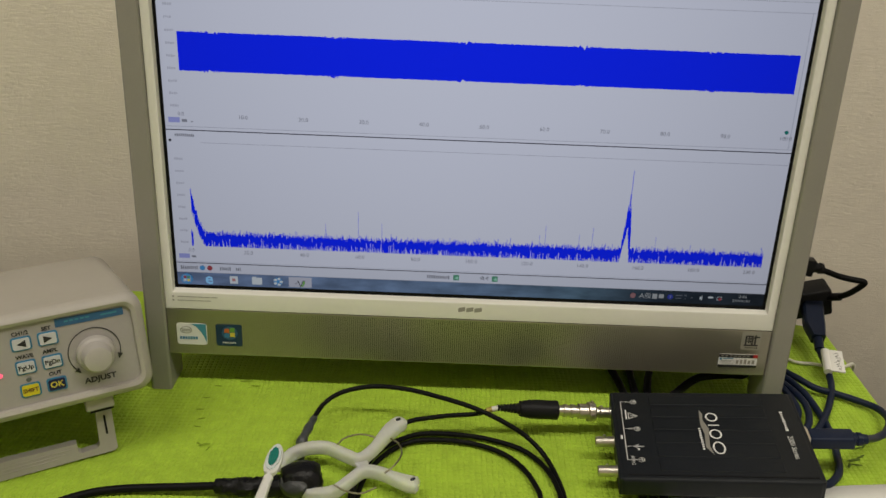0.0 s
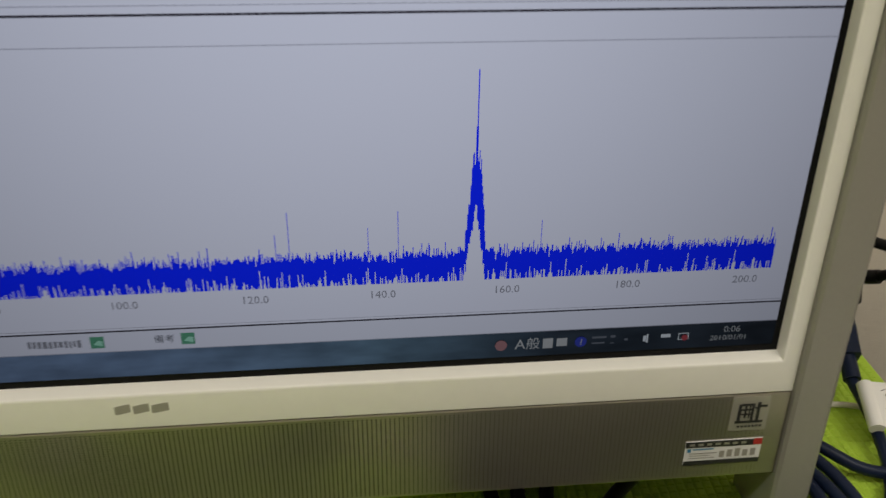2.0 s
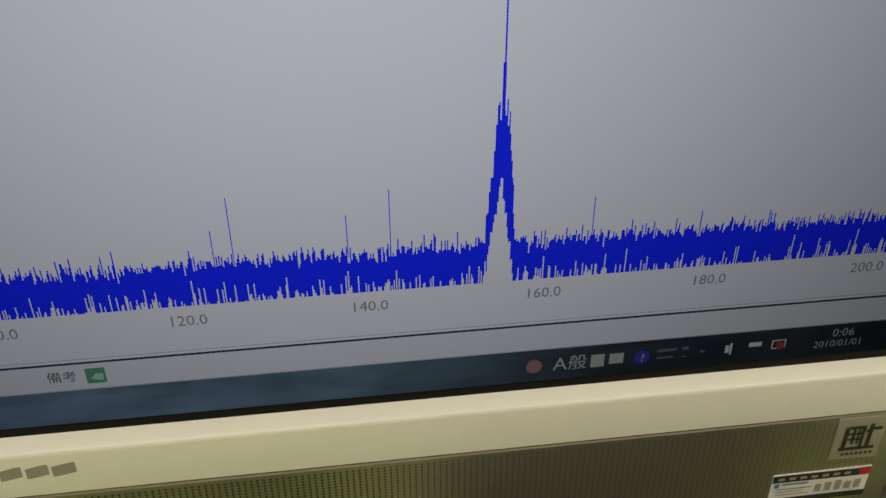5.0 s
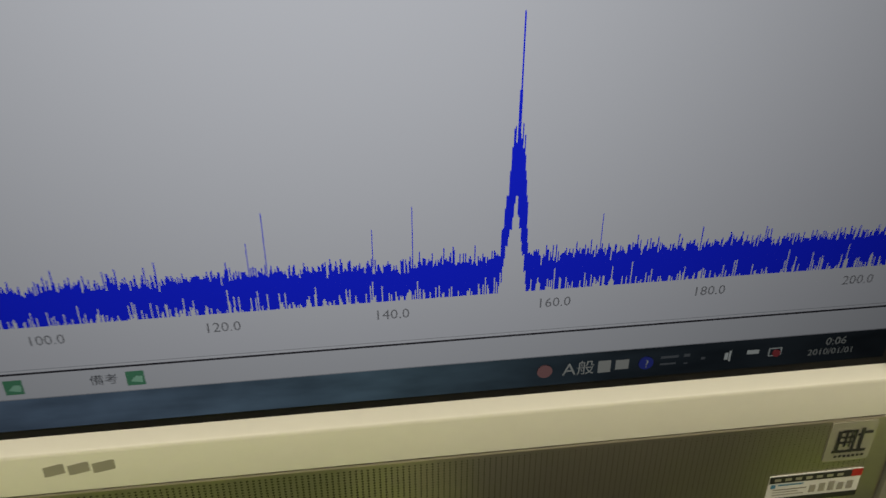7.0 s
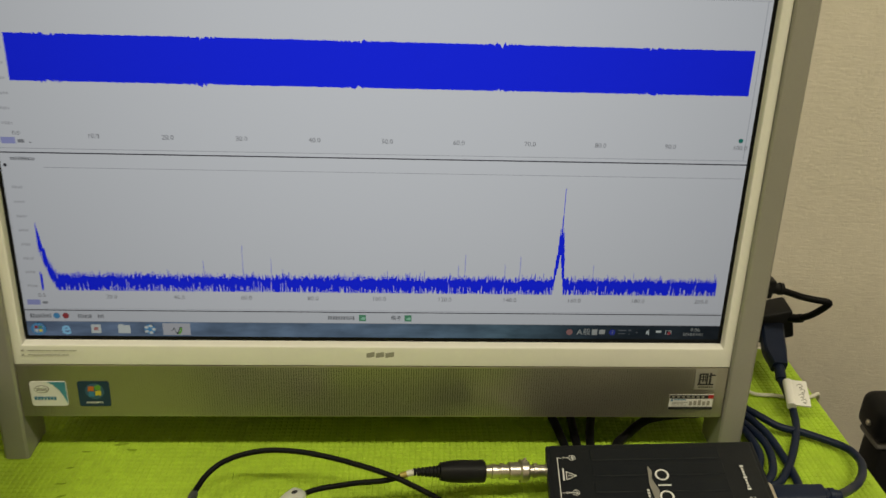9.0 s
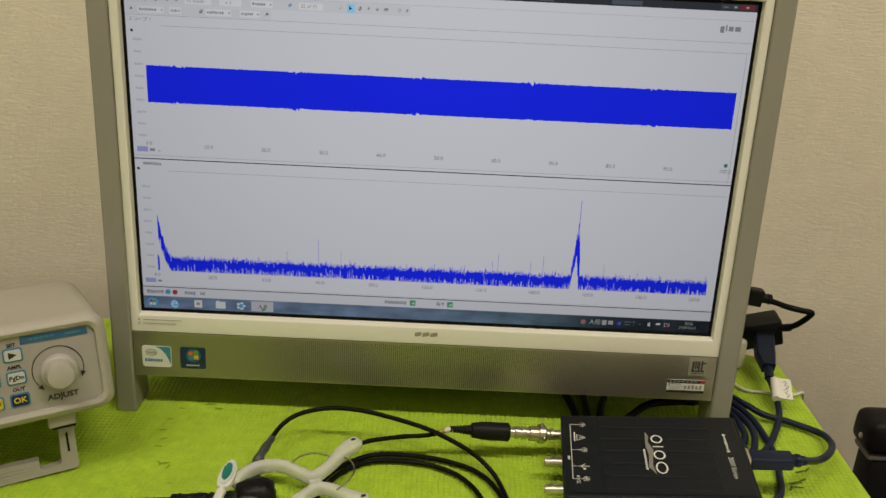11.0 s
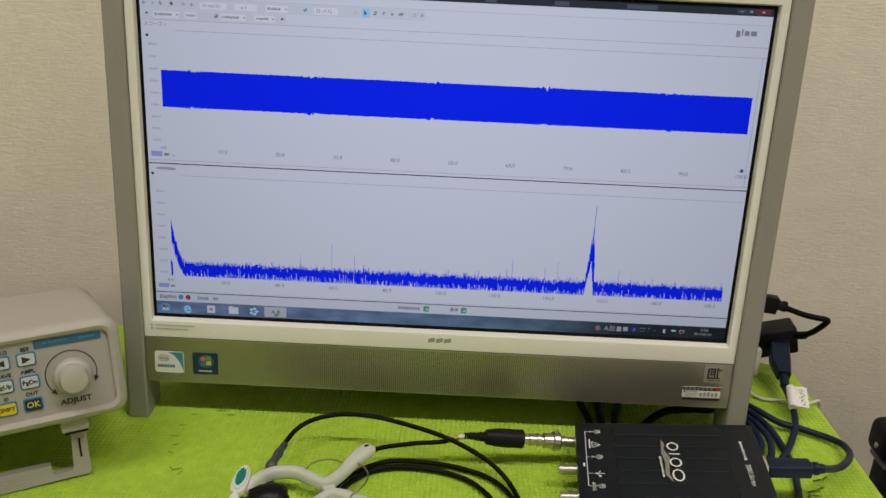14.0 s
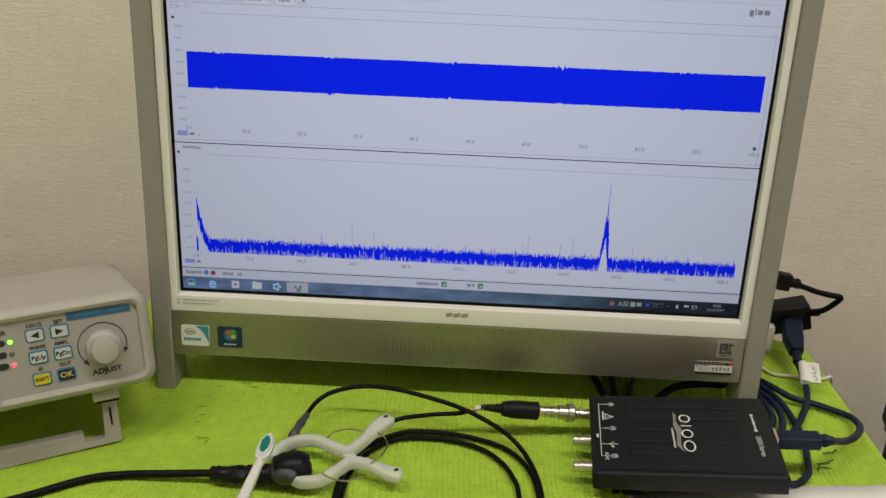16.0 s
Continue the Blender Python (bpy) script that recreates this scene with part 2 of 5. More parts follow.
# ---- mesh helpers ----
def part(name, bm, material, parent, label="", m=None, smooth=False, kind=""):
    """Links a bmesh as one mesh object under a thing or a part."""
    me = bpy.data.meshes.new(name)
    bm.normal_update()
    bm.to_mesh(me)
    bm.free()
    if smooth:
        for p in me.polygons:
            p.use_smooth = True
        me.set_sharp_from_angle(angle=radians(38))
    me.materials.append(material)
    ob = new(name, me)
    if parent is not None:
        ob.parent = parent
    if m is not None:
        ob.matrix_basis = m
    return tagged(ob, label=label, kind=kind)


def thing(name, m, label, category, group=""):
    ob = new(name)
    ob.empty_display_size = 0.02
    ob.matrix_basis = m
    return tagged(ob, label=label, category=category, group=group)


def box(x0, x1, y0, y1, z0, z1, bevel=0.0, seg=2):
    bm = bmesh.new()
    bmesh.ops.create_cube(bm, size=1.0)
    for v in bm.verts:
        v.co = Vector((x0 + (v.co.x + 0.5) * (x1 - x0), y0 + (v.co.y + 0.5) * (y1 - y0), z0 + (v.co.z + 0.5) * (z1 - z0)))
    if bevel:
        bmesh.ops.bevel(bm, geom=bm.edges[:], offset=bevel, segments=seg, affect="EDGES", profile=0.5)
    return bm


def prism(outline, y0, y1, bevel=0.0):
    """An outline in x, z, given a depth from y0 (front) to y1."""
    bm = bmesh.new()
    front = [bm.verts.new((x, y0, z)) for x, z in outline]
    back = [bm.verts.new((x, y1, z)) for x, z in outline]
    bm.faces.new(front)
    bm.faces.new(back[::-1])
    n = len(outline)
    for i in range(n):
        bm.faces.new((front[i], back[i], back[(i + 1) % n], front[(i + 1) % n]))
    bmesh.ops.recalc_face_normals(bm, faces=bm.faces)
    if bevel:
        edges = [e for e in bm.edges if abs(e.verts[0].co.y - y0) < 1e-6 and abs(e.verts[1].co.y - y0) < 1e-6]
        bmesh.ops.bevel(bm, geom=edges, offset=bevel, segments=2, affect="EDGES", profile=0.5)
    return bm


def round_rect(x0, x1, z0, z1, r, n=4):
    pts = []
    for cx, cz, a0 in ((x1 - r, z1 - r, 0), (x0 + r, z1 - r, 90), (x0 + r, z0 + r, 180), (x1 - r, z0 + r, 270)):
        for i in range(n + 1):
            a = radians(a0 + 90 * i / n)
            pts.append((cx + r * math.cos(a), cz + r * math.sin(a)))
    return pts


def ellipse(cx, cz, rx, rz, n=20):
    return [(cx + rx * math.cos(2 * math.pi * i / n), cz + rz * math.sin(2 * math.pi * i / n)) for i in range(n)]


def flat(rects, y):
    """Flat rectangles (x0, x1, z0, z1) facing the viewer, in one sheet."""
    bm = bmesh.new()
    for x0, x1, z0, z1 in rects:
        bm.faces.new([bm.verts.new((x, y, z)) for x, z in ((x0, z0), (x1, z0), (x1, z1), (x0, z1))])
    return bm


def lathe(profile, n=24):
    """A turned piece about the x axis: (x, radius) pairs, closed at both ends."""
    bm = bmesh.new()
    rings = []
    for x, r in profile:
        rings.append([bm.verts.new((x, r * math.cos(2 * math.pi * i / n), r * math.sin(2 * math.pi * i / n))) for i in range(n)])
    for a, b in zip(rings, rings[1:]):
        for i in range(n):
            bm.faces.new((a[i], a[(i + 1) % n], b[(i + 1) % n], b[i]))
    bm.faces.new(rings[0][::-1])
    bm.faces.new(rings[-1])
    bmesh.ops.recalc_face_normals(bm, faces=bm.faces)
    return bm


def glide(points, step=10):
    """A smooth line through control points (Catmull-Rom)."""
    p = [Vector(q) for q in points]
    p = [p[0] * 2 - p[1], *p, p[-1] * 2 - p[-2]]
    out = []
    for a, b, c, d in zip(p, p[1:], p[2:], p[3:]):
        for i in range(step):
            t = i / step
            out.append(0.5 * (2 * b + (c - a) * t + (2 * a - 5 * b + 4 * c - d) * t * t + (3 * b - a - 3 * c + d) * t ** 3))
    out.append(p[-2])
    return out


def sweep(points, section, step=10, up=Vector((0, 0, 1))):
    """A closed section (pairs: sideways, up) carried along a smooth line; section may be a function of 0..1."""
    line = glide(points, step)
    bm = bmesh.new()
    rings = []
    for i, q in enumerate(line):
        way = (line[min(i + 1, len(line) - 1)] - line[max(i - 1, 0)]).normalized()
        side = way.cross(up)
        side = side.normalized() if side.length > 1e-4 else Vector((1, 0, 0))
        top = side.cross(way)
        sec = section(i / (len(line) - 1)) if callable(section) else section
        rings.append([bm.verts.new(q + side * a + top * b) for a, b in sec])
    for a, b in zip(rings, rings[1:]):
        n = len(a)
        for i in range(n):
            bm.faces.new((a[i], a[(i + 1) % n], b[(i + 1) % n], b[i]))
    bm.faces.new(rings[0][::-1])
    bm.faces.new(rings[-1])
    bmesh.ops.recalc_face_normals(bm, faces=bm.faces)
    return bm


def circle(r, n=12):
    return [(r * math.cos(2 * math.pi * i / n), r * math.sin(2 * math.pi * i / n)) for i in range(n)]


def cord(name, points, r, material, parent, label="", step=10, n=12):
    return part(name, sweep(points, circle(r, n), step), material, parent, label, smooth=True)


def words(text, size, material, parent, m, name="lettering", stretch=1.0, bold=0.0):
    """Text in the built-in font as a flat mesh; it lies in x, z facing -y, centred."""
    cu = bpy.data.curves.new(name, "FONT")
    cu.body, cu.size, cu.align_x, cu.align_y, cu.offset = text, size, "CENTER", "CENTER", bold
    cu.resolution_u = 2
    tmp = new("text_source", cu)
    bpy.context.view_layer.update()
    me = bpy.data.meshes.new_from_object(tmp.evaluated_get(bpy.context.evaluated_depsgraph_get()))
    bpy.data.objects.remove(tmp)
    bpy.data.curves.remove(cu)
    me.name = name
    me.transform(Matrix.Rotation(radians(90), 4, "X") @ Matrix.Diagonal((stretch, 1, 1, 1)))
    me.materials.clear()
    me.materials.append(material)
    ob = new(name, me)
    ob.parent = parent
    ob.matrix_basis = m
    return ob


def at(x, y, z):
    return Matrix.Translation((x, y, z))


# ---- structure ----
def slab(name, x0, x1, y0, y1, z0, z1, material, label):
    ob = part(name, box(x0, x1, y0, y1, z0, z1), material, None)
    return tagged(ob, label=label, kind="structure", category=name.split("_")[0])


WALL_Y = 0.34
slab("floor", -2.2, 2.2, -2.6, WALL_Y + 0.1, -0.05, 0.0, CARPET, "grey carpeted office floor under the desk")
slab("wall_north", -2.2, 2.2, WALL_Y, WALL_Y + 0.1, 0.0, 2.6, WALL, "cream ribbed wallpaper wall behind the desk")
slab("wall_south", -2.2, 2.2, -2.7, -2.6, 0.0, 2.6, WALL, "cream ribbed wallpaper wall")
slab("wall_west", -2.3, -2.2, -2.7, WALL_Y + 0.1, 0.0, 2.6, WALL, "cream ribbed wallpaper wall")
slab("wall_east", 2.2, 2.3, -2.7, WALL_Y + 0.1, 0.0, 2.6, WALL, "cream ribbed wallpaper wall")
slab("ceiling", -2.3, 2.3, -2.7, WALL_Y + 0.1, 2.6, 2.7, PLASTER, "white plaster ceiling")

# ---- desk and mat ----
TOP = 0.72
MAT_X = 0.331


def desk():
    d = thing("desk", pose(0, 0, 0), "white laminate desk with dark steel legs under a green mat", "desk")
    part("desktop", box(-0.87, MAT_X - 0.004, -0.46, 0.144, 0.687, 0.712, 0.003), LAMINATE, d)
    for x in (-0.83, 0.27):
        for y in (-0.42, 0.09):
            part("leg", box(x, x + 0.04, y, y + 0.04, 0.0, 0.687, 0.003), DARK_METAL, d)


PAD_DEPTH, PAD_PITCH = 0.0006, 0.0039


def mat_pads(root):
    """Thousands of small soft-edged square pads in wavering rows, one joined sheet."""
    rnd = np.random.default_rng(11)
    xs, ys = np.arange(-0.560, MAT_X - 0.003, PAD_PITCH), np.arange(-0.300, 0.134, PAD_PITCH)
    cx, cy = [a.ravel() for a in np.meshgrid(xs, ys)]
    keep = (cy < 0.146 - 0.032 * np.clip((cx + 0.10) / 0.42, 0, 1) - 0.012 * np.clip((cx - 0.300) / 0.03, 0, 1) - 0.005)
    cx, cy = cx[keep], cy[keep]
    wx = cx + 0.0010 * np.sin(cy * 31 + 1.0) + 0.0005 * np.sin(cy * 83 + cx * 20)
    wy = cy + 0.0012 * np.sin(cx * 27) + 0.0005 * np.sin(cx * 90 + cy * 30)
    n = len(cx)
    top = TOP - np.abs(rnd.normal(0, 0.00005, n))
    verts, order = [], ((-1, -1), (1, -1), (1, 1), (-1, 1))
    for across, along, drop in ((0.49, 0.50, PAD_DEPTH + 0.0001), (0.38, 0.43, 0.00028), (0.22, 0.31, 0.0)):
        for a, b in order:
            verts.append(np.stack([wx + a * across * PAD_PITCH, wy + b * along * PAD_PITCH, top - drop], 1))
    verts = np.stack(verts, 1).reshape(-1, 3)
    quads = [(r + k, r + (k + 1) % 4, r + 4 + (k + 1) % 4, r + 4 + k) for r in (0, 4) for k in range(4)] + [(8, 9, 10, 11)]
    faces = (np.arange(n)[:, None, None] * 12 + np.array(quads)[None]).reshape(-1, 4)
    me = bpy.data.meshes.new("raised_texture")
    me.from_pydata(verts.tolist(), [], faces.tolist())
    me.materials.append(FOAM)
    ob = new("raised_texture", me)
    ob.parent = root
    tagged(ob, kind="stuff")


def mat():
    outline = [(-0.60, -0.44), (MAT_X, -0.44), (MAT_X, 0.112), (0.318, 0.126), (0.300, 0.134), (0.10, 0.140), (-0.60, 0.149)]
    bm = bmesh.new()
    f = bm.faces.new([bm.verts.new((x, y, TOP - 0.008)) for x, y in outline])
    low = PAD_DEPTH
    top = bmesh.ops.extrude_face_region(bm, geom=[f])
    bmesh.ops.translate(bm, vec=(0, 0, 0.008 - low), verts=[v for v in top["geom"] if isinstance(v, bmesh.types.BMVert)])
    bmesh.ops.recalc_face_normals(bm, faces=bm.faces)
    edges = [e for e in bm.edges if all(abs(v.co.z - TOP + low) < 1e-6 for v in e.verts)]
    bmesh.ops.bevel(bm, geom=edges, offset=0.0015, segments=2, affect="EDGES")
    root = thing("foam_mat", pose(0, 0, 0), "bright green textured foam mat with small nicks on the desk", "mat")
    part("sheet", bm, FOAM, root)
    mat_pads(root)
    rnd = random.Random(4)
    spots = [(-0.186, -0.078, 0.012, 20), (-0.190, -0.077, 0.006, -40), (-0.182, -0.082, 0.006, 70), (-0.173, 0.002, 0.012, 5), (-0.182, 0.006, 0.007, 10), (-0.165, -0.004, 0.010, -8),
             (-0.199, -0.022, 0.007, 10), (-0.200, -0.037, 0.008, 0), (-0.195, -0.048, 0.007, 20), (-0.196, -0.058, 0.006, -10), (-0.194, -0.006, 0.008, 5),
             (0.288, -0.054, 0.013, 22), (0.294, -0.051, 0.009, 50), (0.279, -0.068, 0.015, 15), (0.286, -0.064, 0.011, 30), (0.274, -0.074, 0.008, 60), (0.280, -0.073, 0.009, 0)]
    for x, y, w, a in spots:
        n = 9
        pts = []
        for i in range(n):
            ang = 2 * math.pi * i / n
            k = rnd.uniform(0.55, 1.1)
            pts.append((0.5 * w * k * math.cos(ang), 0.13 * w * k * math.sin(ang)))
        b2 = bmesh.new()
        low = [b2.verts.new((p, q, 0.0)) for p, q in pts]
        mid = b2.verts.new((0, 0, 0.0006))
        for i in range(n):
            b2.faces.new((low[i], low[(i + 1) % n], mid))
        part("nick", b2, DARK_NICK if x > 0.2 else NICK, root, m=pose(x, y, TOP + 0.0003, 0, 0, a))


desk()
mat()

# ---- the all-in-one computer ----
SCREEN = pose(0, 0, 0.8043, -4.09, 0, 0)
OW, OB, OT = 0.2285, -0.0161, 0.2650


def ring_frame(rings):
    """A rectangular moulding: each ring is (x0, x1, z0, z1, y), from the inner to the outer rim."""
    bm = bmesh.new()
    loops = [[bm.verts.new((x, y, z)) for x, z in ((x0, z0), (x1, z0), (x1, z1), (x0, z1))] for x0, x1, z0, z1, y in rings]
    for a, b in zip(loops, loops[1:]):
        for i in range(4):
            bm.faces.new((a[i], a[(i + 1) % 4], b[(i + 1) % 4], b[i]))
    bmesh.ops.recalc_face_normals(bm, faces=bm.faces)
    return bm


def column(side):
    """A side rail of the stand: from the top of the case down to the mat."""
    def low(y):
        return (TOP + 0.0004 - 0.8043 - y * math.sin(radians(-4.09))) / math.cos(radians(4.09))
    xi, xo, xb = 0.2288, 0.2432, 0.2425
    bm = bmesh.new()
    rows = []
    for top in (False, True):
        k = 0.0 if top else 0.0006
        ring = []
        for x, y in ((xi - k, 0.022), (xi - k, -0.0062), (xi + 0.0008, -0.0072), (xo - 0.0012, -0.0072), (xo + k, -0.0060), (xb, 0.022)):
            ring.append(bm.verts.new((side * x, y, 0.29 if top else low(y))))
        rows.append(ring)
    n = 6
    for i in range(n):
        bm.faces.new((rows[0][i], rows[0][(i + 1) % n], rows[1][(i + 1) % n], rows[1][i]))
    bm.faces.new(rows[0])
    bm.faces.new(rows[1])
    bmesh.ops.recalc_face_normals(bm, faces=bm.faces)
    return bm


def computer():
    c = thing("all_in_one_computer", SCREEN, "white and silver all-in-one computer, screen on, standing on the mat", "computer")
    bezel = part("bezel", ring_frame([
        (-0.2215, 0.2215, -0.0008, 0.2500, 0.0020),
        (-0.2216, 0.2216, -0.0010, 0.2501, 0.0002),
        (-0.2221, 0.2221, -0.0025, 0.2506, -0.0036),
        (-0.2224, 0.2224, -0.0029, 0.2509, -0.0042),
        (-0.2229, 0.2229, -0.0036, 0.2514, -0.0045),
        (-OW + 0.0012, OW - 0.0012, OB + 0.0012, OT - 0.0012, -0.0046),
        (-OW + 0.0004, OW - 0.0004, OB + 0.0004, OT - 0.0004, -0.0045),
        (-OW, OW, OB, OT, -0.0038),
        (-OW, OW, OB, OT, 0.0200)]), WHITE_GLOSS, c, "glossy white screen surround", smooth=True)
    part("sensor_slit", box(0.0905, 0.0965, -0.00442, -0.0040, -0.0112, -0.0108, 0.00005), WHITE_GLOSS, bezel)
    # maker's mark as plain blocks
    for x0, x1, cut in ((-0.0088, -0.0036, 0), (-0.0028, 0.0025, 0), (0.0032, 0.0088, 0)):
        part("maker_mark", prism([(x0, -0.0100), (x0 + 0.0011, -0.0100), (x1, -0.0091), (x1, -0.0060), (x1 - 0.0011, -0.0060), (x0, -0.0069)], -0.0046, -0.0038), MARK_GREY, bezel, "plain grey maker's mark")
    for z, x1 in ((-0.0058, -0.1905), (-0.0088, -0.1960)):
        part("fine_print", flat([(-0.2225, -0.2212, z - 0.0006, z + 0.0006)] + [(x, x + 0.0046, z - 0.0003, z + 0.0003) for x in np.arange(-0.2185, x1, 0.0050)], -0.0052), MARK_GREY, bezel)
    bar = part("speaker_bar", box(-0.2280, 0.2280, -0.0046, 0.0300, -0.0540, -0.01635, 0.0004), SILVER_BAR, c, "silver perforated speaker strip")
    # Flat dark discs stand in for the shade inside the holes.
    bm = bmesh.new()
    r = 0.00037
    for i in range(276):
        x = -0.2200 + i * 0.0016
        for j in range(35):
            z = -0.0181 - j * 0.0010
            # Discs shrink towards both ends, imitating glare that hides the holes there.
            q = r * (1 - 0.5 * min(1.0, max(0.0, (-x - 0.06) / 0.08)) - 0.5 * min(1.0, max(0.0, (x - 0.07) / 0.06)))
            ring = [bm.verts.new((x + q * math.cos(a), -0.00475, z + q * 0.9 * math.sin(a))) for a in (0.5, 1.55, 2.6, 3.65, 4.7, 5.75)]
            bm.faces.new(ring[::-1])
    part("perforation", bm, HOLE, bar, "fine dark speaker perforations", kind="stuff")
    # Black strip set back in the joint, standing in for its shade.
    part("shadow_gap", box(-0.2280, 0.2280, -0.0030, 0.0200, -0.0168, -0.0160), BLACK, c)
    for s in (-1, 1):
        part("side_rail", column(s), SILVER, c, "silver side rail running down into a foot")
    # Unseen depth and low edge are enlarged to block light under the bar.
    part("rear_housing", box(-0.2275, 0.2275, 0.0200, 0.0980, -0.0530, 0.2640, 0.006), BLACK, c)
    part("top_cover", box(-0.2282, 0.2282, -0.0040, 0.0400, 0.2652, 0.2760, 0.002), SILVER, c)
    part("rear_prop", prism([(-0.06, -0.050), (0.06, -0.050), (0.08, -0.0905), (-0.08, -0.0905)], 0.066, 0.094), BLACK, c)
    # display
    part("display_edge", box(-0.2232, 0.2232, 0.0006, 0.0100, -0.0020, 0.2520), BLACK_GLOSS, c, "black rim of the display")
    X0, X1, Z0, Z1 = -0.2190, 0.2190, 0.0020, 0.2478
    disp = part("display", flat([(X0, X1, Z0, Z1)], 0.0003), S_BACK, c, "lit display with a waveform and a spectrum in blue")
    e = 0.00012

    def shown(name, rects, material, layer=1, joined=False):
        if joined:
            return part(name, flat(rects, 0.0003 - e * layer), material, disp, kind="stuff")
        for q in rects:
            part(name, flat([q], 0.0003 - e * layer), material, disp)

    # taskbar and status bar
    shown("taskbar", [(X0, X1, Z0, 0.0120)], S_GLASS)
    shown("status_bar", [(X0, X1, 0.0122, 0.0195)], S_BAR)
    shown("pane_rule", [(X0, X1, 0.0194, 0.0200), (X0, X1, 0.1195, 0.1202)], S_LINE, 2)
    shown("pane_edge", [(X0, X1, 0.1222, 0.1225), (X0 + 0.024, X1, 0.1110, 0.1113), (X0, X1, 0.0119, 0.0122), (X0, X1, 0.0207, 0.0209), (X0 + 0.024, X1, 0.2146, 0.2149), (X0, X1, 0.2216, 0.2219), (X0, X1, 0.2366, 0.2368), (0.2160, 0.2163, 0.1225, 0.2146)], S_FAINT, 2)
    shown("title_bar", [(X0, X1, 0.2428, Z1)], S_TITLE)
    shown("title_blur", [(0.068, 0.078, 0.2436, 0.2466), (0.118, 0.139, 0.2438, 0.2468), (0.020, 0.028, 0.2436, 0.2470), (-0.030, -0.012, 0.2440, 0.2470)], S_SMEAR, 2)
    shown("window_button", [(0.1935, 0.2005, 0.2440, 0.2472), (0.2010, 0.2060, 0.2440, 0.2472)], S_DARKBTN, 2)
    shown("close_button", [(0.2065, 0.2170, 0.2438, 0.2474)], S_DARKRED, 2)
    shown("window_glyph", [(0.1955, 0.1980, 0.2452, 0.2456), (0.2026, 0.2044, 0.2450, 0.2462), (0.2108, 0.2128, 0.2450, 0.2462)], S_GREY, 3)
    # tool rows
    rnd = random.Random(2)
    shown("tool_strip", [(-0.2175, -0.0205, 0.2292, 0.2362), (-0.2175, -0.1175, 0.2223, 0.2288)], S_TOOL)
    def dashes(x0, x1, z0, z1):
        out, x = [], x0
        while x < x1 - 0.0006:
            w = rnd.uniform(0.0007, 0.0013)
            out.append((x, min(x + w, x1), z0 + rnd.uniform(0, 0.0004), z1 - rnd.uniform(0, 0.0005)))
            x += w + 0.0005
        return out

    read = {(0.2302, -0.1530): "x 1", (0.2302, -0.0980): "32 of 32", (0.2302, -0.1770): "10 ms/div"}
    for z0, fields in ((0.2302, ((-0.1770, -0.1585), (-0.1530, -0.1375), (-0.1312, -0.1160), (-0.0980, -0.0810))), (0.2232, ((-0.2100, -0.1918), (-0.1880, -0.1795), (-0.1630, -0.1450), (-0.1390, -0.1250)))):
        for a, b in fields:
            field = part("tool_field", flat([(a, b, z0, z0 + 0.0046)], 0.0003 - 2 * e), S_FIELD, disp)
            if (z0, a) in read:
                words(read[z0, a], 0.0034, S_TEXT, field, at(a + (b - a) * 0.42, 0.0003 - 3 * e, z0 + 0.0023), "field_word")
                continue
            part("field_text", flat(dashes(a + 0.0012, a + (b - a) * 0.72, z0 + 0.0012, z0 + 0.0033), 0.0003 - 3 * e), S_TEXT, field)
            part("field_arrow", flat([(b - 0.0018, b - 0.0008, z0 + 0.0018, z0 + 0.0028)], 0.0003 - 3 * e), S_TEXT, field)
    for x, z0, ink in ((-0.2163, 0.2304, S_ICON), (-0.2100, 0.2304, S_TEXT), (-0.2045, 0.2304, S_SCALE), (-0.1970, 0.2304, S_INK), (-0.1888, 0.2304, S_TEXT), (-0.1827, 0.2304, S_SCALE), (-0.1040, 0.2304, S_ICON), (-0.0690, 0.2304, S_PALE), (-0.0555, 0.2304, S_SCALE), (-0.0495, 0.2304, S_TEXT), (-0.0435, 0.2304, S_TEXT), (-0.0375, 0.2304, S_TEXT), (-0.0282, 0.2304, S_PALE), (-0.0230, 0.2304, S_TEXT), (-0.2145, 0.2234, S_INK), (-0.1660, 0.2234, S_SCALE), (-0.1200, 0.2234, S_INK)):
        turn = rnd.uniform(0, 1)
        shape = [(px + turn * 0.0006 * (pz - z0 - 0.0024) / 0.0015, pz) for px, pz in ellipse(x, z0 + 0.0024, rnd.uniform(0.0010, 0.0017), rnd.uniform(0.0010, 0.0018), rnd.choice((3, 4, 5, 9)))]
        icon = part("tool_icon", prism(shape, 0.0003 - 2 * e, 0.0003), ink, disp)
        dx, dz = rnd.uniform(-0.0006, 0.0004), rnd.uniform(-0.0006, 0.0006)
        part("icon_detail", flat([(x + dx - 0.0004, x + dx + 0.0006, z0 + 0.0021 + dz, z0 + 0.0027 + dz)], 0.0003 - 3 * e), S_FIELD, icon)
    shown("tool_active", [(-0.0645, -0.0592, 0.2296, 0.2356)], S_SKY, 3)
    part("pointer", prism([(-0.0630, 0.2346), (-0.0630, 0.2312), (-0.0610, 0.2324)], 0.0003 - 4 * e, 0.0003), S_INK, disp)
    for text, x in (("\u30d3\u30e5\u30fc", -0.1806), ("\u30c4\u30fc\u30eb", -0.1463), ("\u30d8\u30eb\u30d7", -0.1303)):
        words(text, 0.0040, S_TEXT, disp, at(x, 0.0001, 0.2398), "menu_word")
    for a, b in ((-0.2150, -0.2060), (-0.2020, -0.1940), (-0.1690, -0.1560)):
        part("menu_text", flat(dashes(a, b, 0.2384, 0.2412), 0.0003 - 2 * e), S_TEXT, disp)
